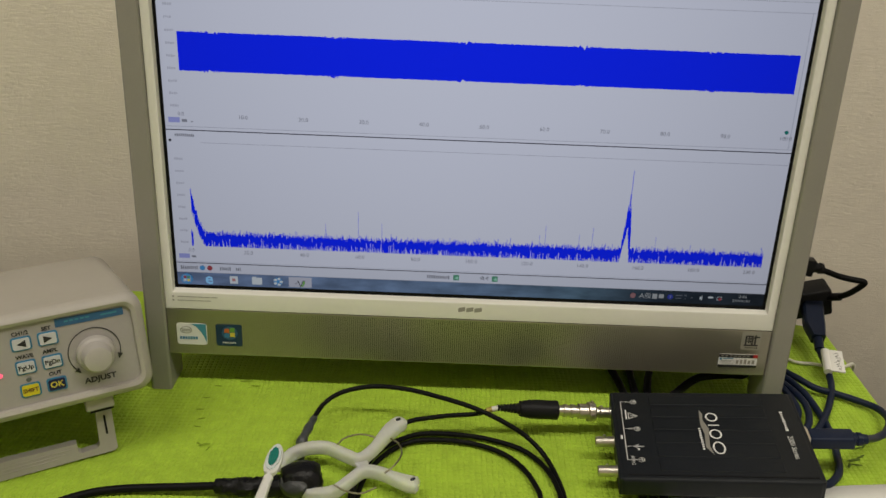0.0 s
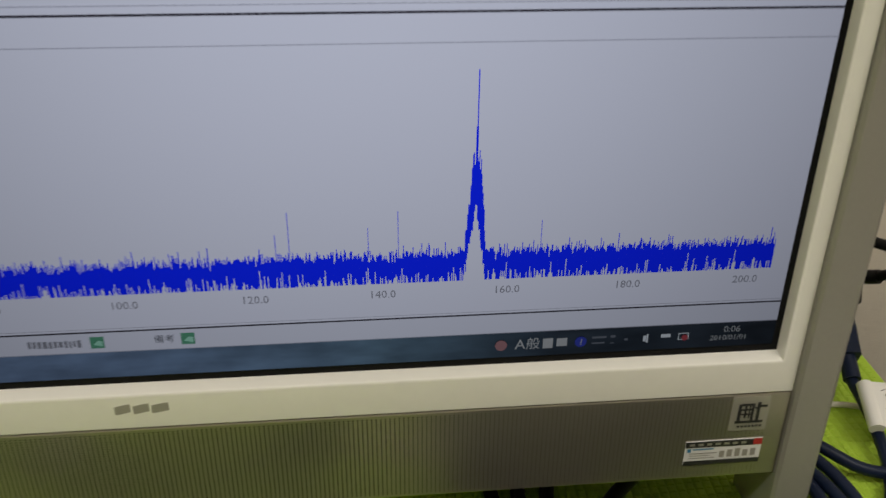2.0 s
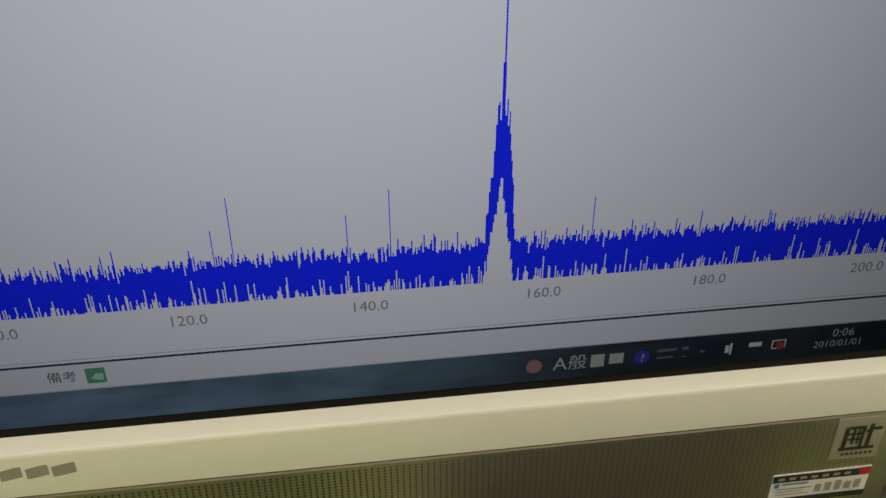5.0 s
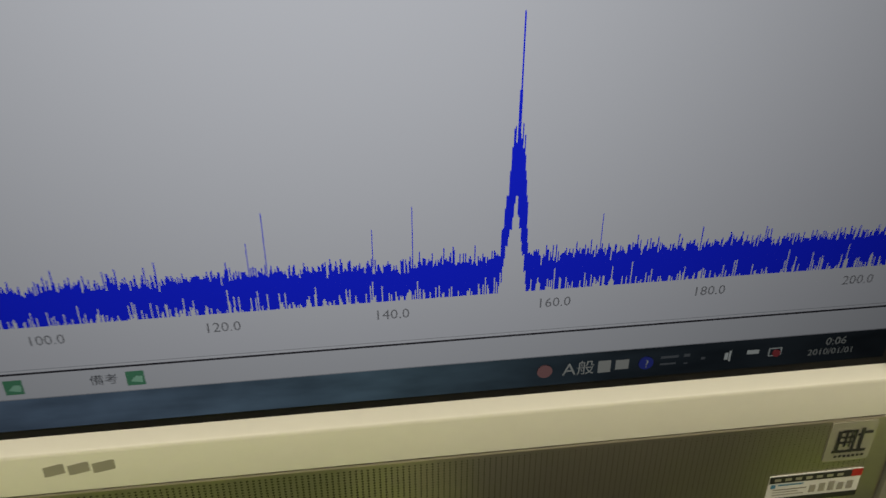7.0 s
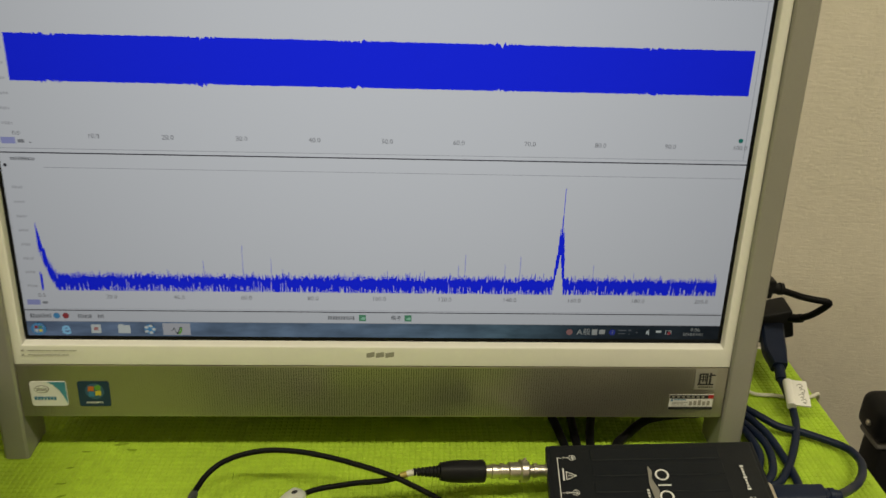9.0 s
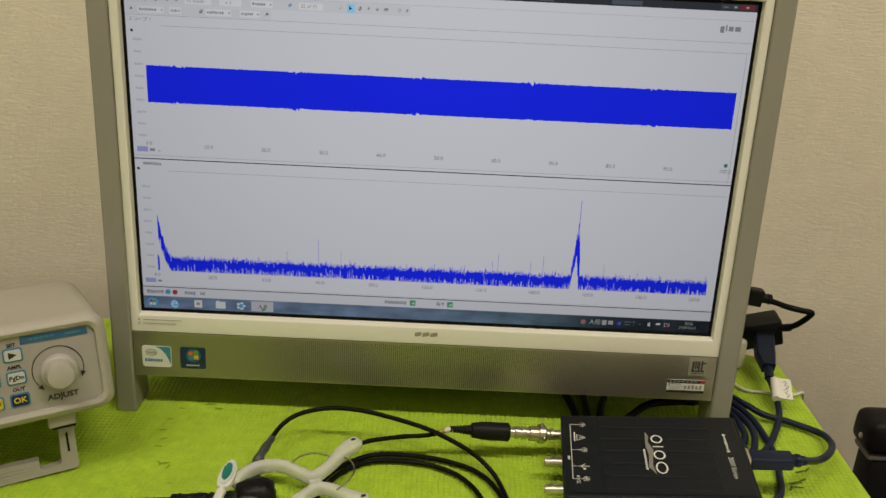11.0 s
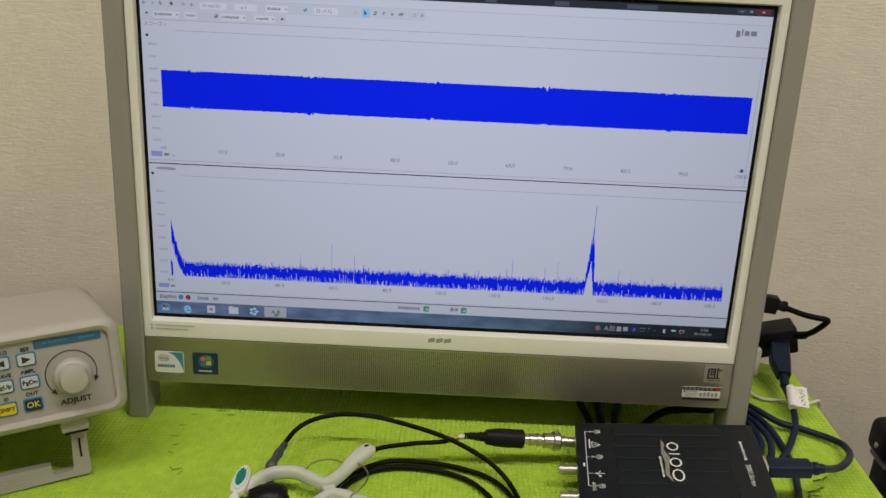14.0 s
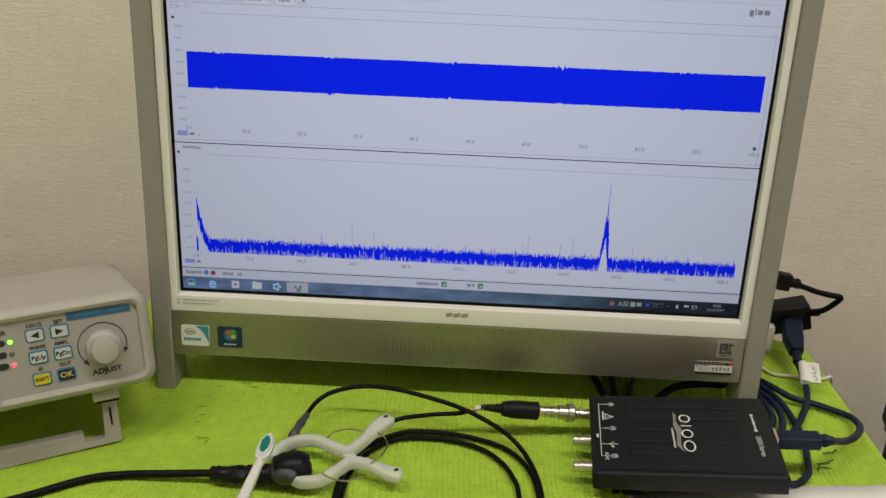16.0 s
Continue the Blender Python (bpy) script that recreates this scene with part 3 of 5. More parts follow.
    shown("maker_word", [(0.1950, 0.1978, 0.2282, 0.2326), (0.1988, 0.1998, 0.2294, 0.2338), (0.2008, 0.2042, 0.2294, 0.2326), (0.2052, 0.2092, 0.2294, 0.2326)], S_TEXT, 2)
    # scales
    up, lo = -0.2064, -0.2061
    for k in range(1, 11):
        words("%d.0" % (10 * k), 0.0040, S_SCALE, disp, at(up + 0.041943 * k, 0.0001, 0.1301), "scale_number")
        words("%d.0" % (20 * k), 0.0040, S_SCALE, disp, at(lo + 0.041027 * k, 0.0001, 0.0290), "scale_number")
    words("0.0", 0.0036, S_SCALE, disp, at(-0.2075, 0.0001, 0.1312), "scale_number")
    words("0.0", 0.0036, S_SCALE, disp, at(-0.2070, 0.0001, 0.0296), "scale_number")
    for x, z in [(-0.2145, 0.1360 + 0.0085 * k) for k in range(9)] + [(-0.2145, 0.0350 + 0.0090 * k) for k in range(8)]:
        part("scale_text", flat(dashes(x, x + 0.0060, z, z + 0.0020), 0.0003 - 2 * e), S_PALE, disp)
    words("\u30b9\u30b3\u30fc\u30d7 1", 0.0034, S_SCALE, disp, at(-0.2090, 0.0001, 0.2186), "tab_word")
    part("tab_text", flat(dashes(-0.2130, -0.1990, 0.1150, 0.1174), 0.0003 - 2 * e), S_SCALE, disp)
    shown("unit_badge", [(-0.2165, -0.2085, 0.1250, 0.1288), (-0.2165, -0.2085, 0.0233, 0.0268)], S_BADGE, 2)
    shown("unit_text", [(-0.2072, -0.2035, 0.1256, 0.1276), (-0.2072, -0.2040, 0.0240, 0.0256), (-0.2010, -0.1995, 0.1256, 0.1262)], S_TEXT, 2)
    part("marker", prism(ellipse(0.2130, 0.1345, 0.0014, 0.0014, 12), 0.0003 - 2 * e, 0.0003), S_DOT, disp)
    part("marker", prism(ellipse(-0.2165, 0.1122, 0.0010, 0.0010, 10), 0.0003 - 2 * e, 0.0003), S_LINE, disp)
    part("marker", prism(ellipse(-0.2150, 0.2110, 0.0010, 0.0010, 10), 0.0003 - 2 * e, 0.0003), S_LINE, disp)
    # status words: kanji for remarks, and unreadable words as bars
    words("\u5099\u8003", 0.0034, S_INK, disp, at(0.0098, 0.0001, 0.0158), "status_word")
    for a, b in ((-0.0330, -0.0165), (-0.2160, -0.2030), (-0.1870, -0.1780), (-0.1750, -0.1715)):
        part("status_text", flat(dashes(a, b, 0.0142, 0.0172), 0.0003 - 2 * e), S_SCALE, disp)
    for x in (0.0173, -0.0114):
        shown("status_button", [(x - 0.0022, x + 0.0022, 0.0136, 0.0180)], S_GREEN, 2)
        # Mint lozenge drawn as the button's highlight.
        part("status_highlight", prism([(x - 0.0013, 0.0150), (x + 0.0016, 0.0144), (x + 0.0018, 0.0164), (x + 0.0002, 0.0166)], 0.0003 - 3 * e, 0.0003), S_MINT, disp)
    part("status_lamp", prism(ellipse(-0.2000, 0.0158, 0.0020, 0.0020, 14), 0.0003 - 2 * e, 0.0003), S_ICON, disp)
    part("status_lamp", prism(ellipse(-0.1945, 0.0158, 0.0020, 0.0020, 14), 0.0003 - 2 * e, 0.0003), S_RED, disp)
    # taskbar icons
    part("start_orb", prism(ellipse(-0.2120, 0.0068, 0.0046, 0.0042, 20), 0.0003 - 4 * e, 0.0003), S_ICON, disp)
    shown("orb_pane", [(-0.2143, -0.2123, 0.0072, 0.0090)], S_RED, 5)
    shown("orb_pane", [(-0.2118, -0.2098, 0.0072, 0.0090)], S_GREEN, 5)
    shown("orb_pane", [(-0.2143, -0.2123, 0.0048, 0.0067)], S_WHITE, 5)
    shown("orb_pane", [(-0.2118, -0.2098, 0.0048, 0.0067)], S_YEL, 5)
    words("e", 0.0125, S_SKY, disp, at(-0.1953, -0.0003, 0.0072), "taskbar_icon", bold=0.0003)
    shown("taskbar_icon", [(-0.1800, -0.1740, 0.0040, 0.0100)], S_WHITE, 3)
    shown("taskbar_icon", [(-0.1635, -0.1560, 0.0040, 0.0096)], S_WHITE, 3)
    part("taskbar_icon", prism(ellipse(-0.1440, 0.0070, 0.0034, 0.0034, 14), 0.0003 - 4 * e, 0.0003), S_ICON, disp)
    shown("open_task", [(-0.1360, -0.1190, 0.0030, 0.0112)], S_PALE, 3)
    part("task_glyph", prism([(-0.1312, 0.0060), (-0.1304, 0.0060), (-0.1290, 0.0086), (-0.1272, 0.0044), (-0.1256, 0.0086), (-0.1240, 0.0086), (-0.1240, 0.0080), (-0.1252, 0.0080), (-0.1270, 0.0036), (-0.1274, 0.0036), (-0.1290, 0.0074)], 0.0003 - 5 * e, 0.0003 - 4 * e), S_LINE, disp)
    part("task_glyph", prism([(-0.1268, 0.0044), (-0.1256, 0.0034), (-0.1240, 0.0064), (-0.1246, 0.0084), (-0.1256, 0.0080), (-0.1252, 0.0062)], 0.0003 - 6 * e, 0.0003 - 5 * e), S_LEAF, disp)
    shown("icon_glyph", [(-0.1783, -0.1757, 0.0060, 0.0082)], S_PINK, 4)
    shown("icon_glyph", [(-0.1630, -0.1604, 0.0096, 0.0103)], S_WHITE, 3)
    for q in range(5):
        a = 1.26 * q
        part("icon_petal", prism(ellipse(-0.1440 + 0.0024 * math.cos(a), 0.0070 + 0.0024 * math.sin(a), 0.0013, 0.0010, 8), 0.0003 - 5 * e, 0.0003 - 4 * e), S_WHITE, disp)
    part("orb_ring", ring_frame([(-0.2146, -0.2094, 0.0044, 0.0094, 0.0003 - 5 * e), (-0.2148, -0.2092, 0.0042, 0.0096, 0.0003 - 5 * e)]), S_PALE, disp)
    # tray
    part("tray_icon", prism(ellipse(0.1211, 0.0070, 0.0021, 0.0021, 14), 0.0003 - 4 * e, 0.0003), S_DULL, disp)
    words("A", 0.0056, S_GREY, disp, at(0.1277, -0.0003, 0.0070), "tray_letter")
    words("\u822c", 0.0050, S_GREY, disp, at(0.1322, -0.0003, 0.0070), "tray_letter")
    shown("tray_icon", [(0.1357, 0.1392, 0.0050, 0.0090), (0.1405, 0.1442, 0.0056, 0.0088)], S_GREY, 3)
    part("tray_icon", prism(ellipse(0.1490, 0.0070, 0.0021, 0.0021, 14), 0.0003 - 4 * e, 0.0003), S_DEEP, disp)
    words("?", 0.0036, S_GREY, disp, at(0.1490, -0.0006, 0.0070), "tray_letter")
    shown("tray_text", [(0.1530, 0.1580, 0.0080, 0.0088), (0.1530, 0.1575, 0.0058, 0.0064), (0.1595, 0.1612, 0.0080, 0.0090), (0.1597, 0.1608, 0.0056, 0.0060), (0.1645, 0.1657, 0.0066, 0.0074)], S_DIM, 3)
    shown("tray_icon", [(0.1712, 0.1722, 0.0058, 0.0082), (0.1724, 0.1730, 0.0052, 0.0088), (0.1775, 0.1810, 0.0070, 0.0084)], S_WHITE, 3)
    shown("tray_icon", [(0.1838, 0.1876, 0.0082, 0.0085), (0.1838, 0.1841, 0.0060, 0.0082), (0.1873, 0.1876, 0.0060, 0.0082), (0.1838, 0.1860, 0.0057, 0.0060)], S_WHITE, 3)
    part("tray_icon", prism(ellipse(0.1862, 0.0066, 0.0012, 0.0012, 10), 0.0003 - 4 * e, 0.0003), S_RED, disp)
    words("0:06", 0.0036, S_GREY, disp, at(0.2030, -0.0002, 0.0092), "clock_word")
    words("2010/01/01", 0.0030, S_GREY, disp, at(0.2022, -0.0002, 0.0058), "clock_word")
    # waveform: a dense band with slight ripple at its rims
    rnd = random.Random(7)
    bm = bmesh.new()
    n, last = 560, None
    for i in range(n + 1):
        s = i / n
        swell = 0.00012 + 0.0006 * max(0.0, math.sin(s * 31.0)) ** 8
        a, b = rnd.gauss(0, 1) * swell, rnd.gauss(0, 1) * swell
        x = up + s * 0.4194
        pair = (bm.verts.new((x, 0.0003 - 3 * e, 0.1612 + a)), bm.verts.new((x, 0.0003 - 3 * e, 0.1873 + b)))
        if last:
            bm.faces.new((last[0], pair[0], pair[1], last[1]))
        last = pair
    part("waveform", bm, S_BLUE, disp, "solid blue waveform band")
    # spectrum: noise floor, first slope, and one narrow line on a hump
    rects, n = [], 1500
    w = 0.4188 / n
    for i in range(n):
        x = -0.2063 + i * w
        top = 0.0438 + rnd.gauss(0, 0.0011) + (0.0025 if rnd.random() < 0.05 else 0)
        bot = 0.0332 + (abs(rnd.gauss(0, 0.0026)) if rnd.random() < 0.42 else 0)
        d = x + 0.2050
        if 0 <= d < 0.0090:
            lift = (1 - d / 0.0090) ** 1.6 * 0.034
            top, bot = top + lift, bot + lift * 0.75
        d = abs(x - 0.1110)
        if d < 0.0035:
            k = 1 - d / 0.0035
            top, bot = top + 0.030 * min(1, k * 1.6) + rnd.gauss(0, 0.0012), 0.0332 + 0.024 * k + rnd.uniform(-0.001, 0.004)
        rects.append((x, x + w, min(bot, top - 0.002), top))
    for x, top in ((0.0522, 0.0596), (0.0770, 0.0535), (0.0865, 0.0590), (0.1326, 0.0540), (-0.0842, 0.0640), (-0.0670, 0.0560), (-0.1080, 0.0540), (0.0480, 0.0520)):
        rects.append((x - 0.00010, x + 0.00010, 0.043, top))
    rects += [(0.1106, 0.1113, 0.066, 0.0860), (0.11085, 0.1112, 0.086, 0.1032)]
    shown("spectrum_trace", rects, S_BLUE, 3, True)
    # stickers
    st = part("processor_sticker", prism(round_rect(-0.2212, -0.1985, -0.0458, -0.0280, 0.002), -0.0050, -0.0046), WHITE_STICKER, bar, "white and cyan sticker")
    part("sticker_corner", prism([(-0.2105, -0.0283), (-0.1990, -0.0283), (-0.1988, -0.0440), (-0.2006, -0.0392), (-0.2032, -0.0342), (-0.2064, -0.0305)], -0.0052, -0.0050), CYAN_STICKER, st)
    part("sticker_mark", prism(ellipse(-0.2140, -0.0335, 0.0045, 0.0028, 18), -0.0052, -0.0050), GREY_PRINT, st)
    part("sticker_mark", prism(ellipse(-0.2140, -0.0335, 0.0039, 0.0022, 18), -0.0054, -0.0052), WHITE_STICKER, st)
    part("sticker_text", flat([(-0.2168 + 0.0013 * k, -0.2160 + 0.0013 * k, -0.0346, -0.0324) for k in range(5)], -0.0055), GREY_PRINT, st, kind="stuff")
    part("sticker_text", flat([(-0.2190 + 0.0020 * k, -0.2176 + 0.0020 * k, -0.0412, -0.0388) for k in range(7)], -0.0053), BLUE_EDGE, st, kind="stuff")
    st = part("system_sticker", prism(round_rect(-0.1917, -0.1718, -0.0460, -0.0278, 0.0016), -0.0050, -0.0046), NAVY_STICKER, bar, "navy sticker with four coloured panes")
    part("sticker_glow", prism(ellipse(-0.1812, -0.0350, 0.0060, 0.0056, 22), -0.0051, -0.0050), GLOW_BLUE, st)
    for dx, dz, mm in ((-1, 1, ORANGE), (1, 1, GREEN_PRINT), (-1, -1, BLUE_EDGE), (1, -1, YELLOW_PRINT)):
        cx, cz = -0.1812 + dx * 0.0021, -0.0348 + dz * 0.0020 + dx * 0.0004
        part("sticker_pane", prism([(cx - 0.0019, cz - 0.0019), (cx - 0.0004, cz - 0.0013), (cx + 0.0017, cz - 0.0018), (cx + 0.0019, cz + 0.0016), (cx + 0.0003, cz + 0.0021), (cx - 0.0018, cz + 0.0015)], -0.0053, -0.0051), mm, st)
    part("sticker_text", flat([(-0.1868 + 0.0013 * k, -0.1859 + 0.0013 * k, -0.0436, -0.0424) for k in range(8)], -0.0053), WHITE_STICKER, st, kind="stuff")
    st = part("broadcast_sticker", prism(round_rect(0.2062, 0.2206, -0.0324, -0.0172, 0.0008), -0.0049, -0.0046), SILVER_STICKER, bar, "silver sticker with a black emblem")
    bx = 0.0012
    part("sticker_mark", flat([(x0 + bx, x1 + bx, z0 - 0.0004, z1 - 0.0004) for x0, x1, z0, z1 in (
        (0.2076, 0.2088, -0.0275, -0.0199), (0.2088, 0.2132, -0.0207, -0.0197), (0.2088, 0.2128, -0.0228, -0.0221), (0.2088, 0.2128, -0.0248, -0.0241), (0.2100, 0.2108, -0.0262, -0.0207), (0.2116, 0.2122, -0.0262, -0.0207),
        (0.2126, 0.2136, -0.0275, -0.0197), (0.2070, 0.2176, -0.0285, -0.0274), (0.2146, 0.2158, -0.0274, -0.0192), (0.2158, 0.2184, -0.0216, -0.0205), (0.2138, 0.2146, -0.0222, -0.0213))], -0.0051), BLACK_PRINT, st, kind="stuff")
    part("sticker_text", flat([(0.2094 + 0.0014 * k, 0.2103 + 0.0014 * k, -0.0308, -0.0299) for k in range(7)], -0.0051), BLACK_PRINT, st, kind="stuff")
    st = part("certificate_label", prism([(0.1912, -0.0475), (0.2206, -0.0472), (0.2206, -0.0362), (0.1912, -0.0365)], -0.0049, -0.0046), WHITE_STICKER, bar, "white label with black bands and a red square")
    part("label_band", flat([(0.1912, 0.2172, -0.0392, -0.0365), (0.1912, 0.2206, -0.0475, -0.0454)], -0.0051), BLACK_PRINT, st, kind="stuff")
    part("label_red", flat([(0.2172, 0.2206, -0.0392, -0.0363)], -0.0051), RED, st)
    part("label_text", flat([(0.1926 + 0.0033 * k, 0.1946 + 0.0033 * k, -0.0383, -0.0372) for k in range(7)], -0.0053), SILVER_STICKER, st, kind="stuff")
    part("label_text", flat([(0.1920, 0.1935, -0.0413, -0.0397), (0.1942, 0.2022, -0.0404, -0.0398)], -0.0051), BLUE_EDGE, st, kind="stuff")
    part("label_text", flat([(0.1930, 0.2036, -0.0422, -0.0418), (0.1930, 0.2010, -0.0432, -0.0429), (0.1930, 0.2030, -0.0443, -0.0440)], -0.0051), GREY_PRINT, st, kind="stuff")
    part("label_text", flat([(0.2046 + 0.0030 * k, 0.2066 + 0.0030 * k, -0.0443, -0.0413 + 0.0004 * (k % 3)) for k in range(5)], -0.0051), MARK_GREY, st, kind="stuff")


computer()


# ---- USB oscilloscope ----
def bnc(parent, x, y, z, name, long):
    """A connector body along -x from the case wall."""
    prof = [(0, 0.0042), (-0.0012, 0.0042), (-0.0013, 0.0036), (-long + 0.0005, 0.0036), (-long, 0.0032)]
    ob = part(name, lathe(prof, 20), STEEL, parent, "nickel-plated coaxial socket", at(x, y, z), smooth=True)
    part("lug", lathe([(0.0024, 0.0009), (-0.0024, 0.0009)], 8), STEEL, ob, "", at(-long * 0.55, 0, 0) @ pose(0, 0, 0.0034, 0, 90, 0))
    part("bore", lathe([(-long - 0.0001, 0.0025), (-long + 0.0002, 0.0025)], 16), BLACK, ob)
    return ob


def oscilloscope():
    """It lies turned a little on the leads under it, its right end lifted most."""
    w, d, h = 0.1270, 0.0931, 0.0160
    x0, x1, y0, y1 = -w / 2, w / 2, -d / 2, d / 2
    m = Matrix.Translation((0.1676, -0.0841, 0.7363)) @ Matrix.Rotation(radians(-5.10), 4, "Z") @ Matrix.Rotation(radians(-5.57), 4, "Y") @ Matrix.Rotation(radians(3.0), 4, "X")
    o = thing("usb_oscilloscope", m, "charcoal box-shaped oscilloscope with white print on the mat", "oscilloscope")
    case = part("case", box(x0, x1, y0, y1, 0.0004, h - 0.0006, 0.0026, 3), SCOPE, o, smooth=True)
    part("front_groove", box(x0 + 0.004, x1 - 0.003, y0 + 0.0040, y0 + 0.0050, h - 0.0012, h - 0.0002), BLACK, case)
    for k in range(6):
        y = y0 + 0.0085 + k * 0.0137
        part("rib", box(x0 + 0.026, x1 - 0.022, y, y + 0.0100, h - 0.0012, h, 0.0004, 1), SCOPE, case)
    part("end_cap", box(x0 - 0.0012, x0 + 0.0030, y0 + 0.001, y1 - 0.001, 0.0006, h - 0.0010, 0.0010), SCOPE, o)
    part("end_cap", box(x1 - 0.0030, x1 + 0.0012, y0 + 0.001, y1 - 0.001, 0.0006, h - 0.0010, 0.0010), SCOPE, o)
    z = h + 0.0002

    def up(px, py, turn):
        return Matrix.Translation((px, py, z)) @ Matrix.Rotation(radians(turn), 4, "Z") @ Matrix.Rotation(radians(-90), 4, "X")

    def mark(name, outlines, ink=WHITE_PRINT):
        bm = bmesh.new()
        for outline in outlines:
            bm.faces.new([bm.verts.new((px, py, z)) for px, py in outline])
        return part(name, bm, ink, case)

    def strip(ax, ay, bx, by, t):
        dx, dy = bx - ax, by - ay
        n = math.hypot(dx, dy)
        nx, ny = -dy / n * t / 2, dx / n * t / 2
        return [(ax + nx, ay + ny), (bx + nx, by + ny), (bx - nx, by - ny), (ax - nx, ay - ny)]

    def loop(cx, cy, rx, ry, t, a0=0, a1=360, n=18):
        out = []
        for i in range(n):
            a, b = radians(a0 + (a1 - a0) * i / n), radians(a0 + (a1 - a0) * (i + 1) / n)
            out.append([(cx + (rx - q) * math.cos(g), cy + (ry - q) * math.sin(g)) for q, g in ((0, a), (0, b), (t, b), (t, a))])
        return out

    lx = -0.0580
    mark("port_line", [strip(lx, 0.0327, lx, -0.0286, 0.0005)])
    for py in (0.0327, 0.0029, -0.0286):
        mark("port_line", [strip(lx, py, lx + 0.0026, py, 0.0004)])
        mark("port_symbol", loop(lx + 0.0090, py, 0.0023, 0.0023, 0.0004, -150, 150) + [strip(lx + 0.0050, py, lx + 0.0098, py, 0.0005), strip(lx + 0.0090, py + 0.0014, lx + 0.0102, py, 0.0004), strip(lx + 0.0090, py - 0.0014, lx + 0.0102, py, 0.0004)])
    mark("port_line", [strip(lx, -0.0153, lx + 0.0036, -0.0153, 0.0005)])
    mark("warning_symbol", [strip(lx + 0.0045, 0.0205, lx + 0.0045, 0.0137, 0.0005), strip(lx + 0.0045, 0.0205, lx + 0.0105, 0.0171, 0.0005), strip(lx + 0.0105, 0.0171, lx + 0.0045, 0.0137, 0.0005), strip(lx + 0.0056, 0.0171, lx + 0.0086, 0.0171, 0.0005)])
    mark("usb_symbol", [strip(lx + 0.0045, -0.0153, lx + 0.0120, -0.0153, 0.0006), strip(lx + 0.0062, -0.0153, lx + 0.0090, -0.0128, 0.0005), strip(lx + 0.0062, -0.0153, lx + 0.0084, -0.0180, 0.0005), strip(lx + 0.0084, -0.0172, lx + 0.0084, -0.0190, 0.0016)])
    for t, py in (("A", 0.0327), ("B", 0.0029)):
        words(t, 0.0030, WHITE_PRINT, case, up(lx + 0.0040, py, -90), "port_letter")
    words("AWG", 0.0036, WHITE_PRINT, case, up(lx + 0.0036, -0.0292, -90), "port_letter")
    mark("rating_text", [strip(lx + 0.0028, 0.0235, lx + 0.0028, 0.0130, 0.0010)])
    mark("rating_text", [strip(lx - 0.0020, -0.0040, lx - 0.0020, -0.0080, 0.0014)])
    # maker's emblem: plain loops and a wave in white
    ex = 0.0035
    for py, ry in ((0.0165, 0.0048), (-0.0015, 0.0050), (-0.0155, 0.0064)):
        mark("emblem", loop(ex, py, 0.0042, ry, 0.0012))
    mark("emblem", [strip(ex - 0.0036, 0.0078, ex + 0.0040, 0.0078, 0.0012)])
    mark("wave", [[(-0.0040, 0.0245), (-0.0020, 0.0200), (-0.0030, 0.0130), (-0.0052, 0.0080)], [(-0.0052, 0.0080), (-0.0030, 0.0130), (0.0000, 0.0040), (-0.0015, -0.0060), (-0.0038, -0.0020)], [(-0.0038, -0.0020), (-0.0015, -0.0060), (-0.0022, -0.0140), (-0.0006, -0.0228), (-0.0052, -0.0150)]], GREY_PRINT)
    mark("small_text", [strip(-0.0066, 0.0046 - 0.0023 * k, -0.0066, 0.0031 - 0.0023 * k, 0.0015) for k in range(10)])
    mark("maker_word", [strip(0.0518, 0.0232 - 0.00235 * k, 0.0518, 0.0216 - 0.00235 * k, 0.0014 if k % 4 else 0.0022) for k in range(9)])
    words("2000 Series", 0.0050, WHITE_PRINT, case, up(0.0518, -0.0140, -90), "series_lettering", stretch=0.98)
    for py in (-0.0020, -0.0315, 0.0300):
        bnc(o, x0 - 0.001, py, 0.0085, "coaxial_socket", 0.0130)
    part("usb_port", box(x1 + 0.0008, x1 + 0.0026, -0.0015, 0.0115, 0.0025, 0.0135, 0.0004), STEEL, o)
    return m


SCOPE_POSE = oscilloscope()


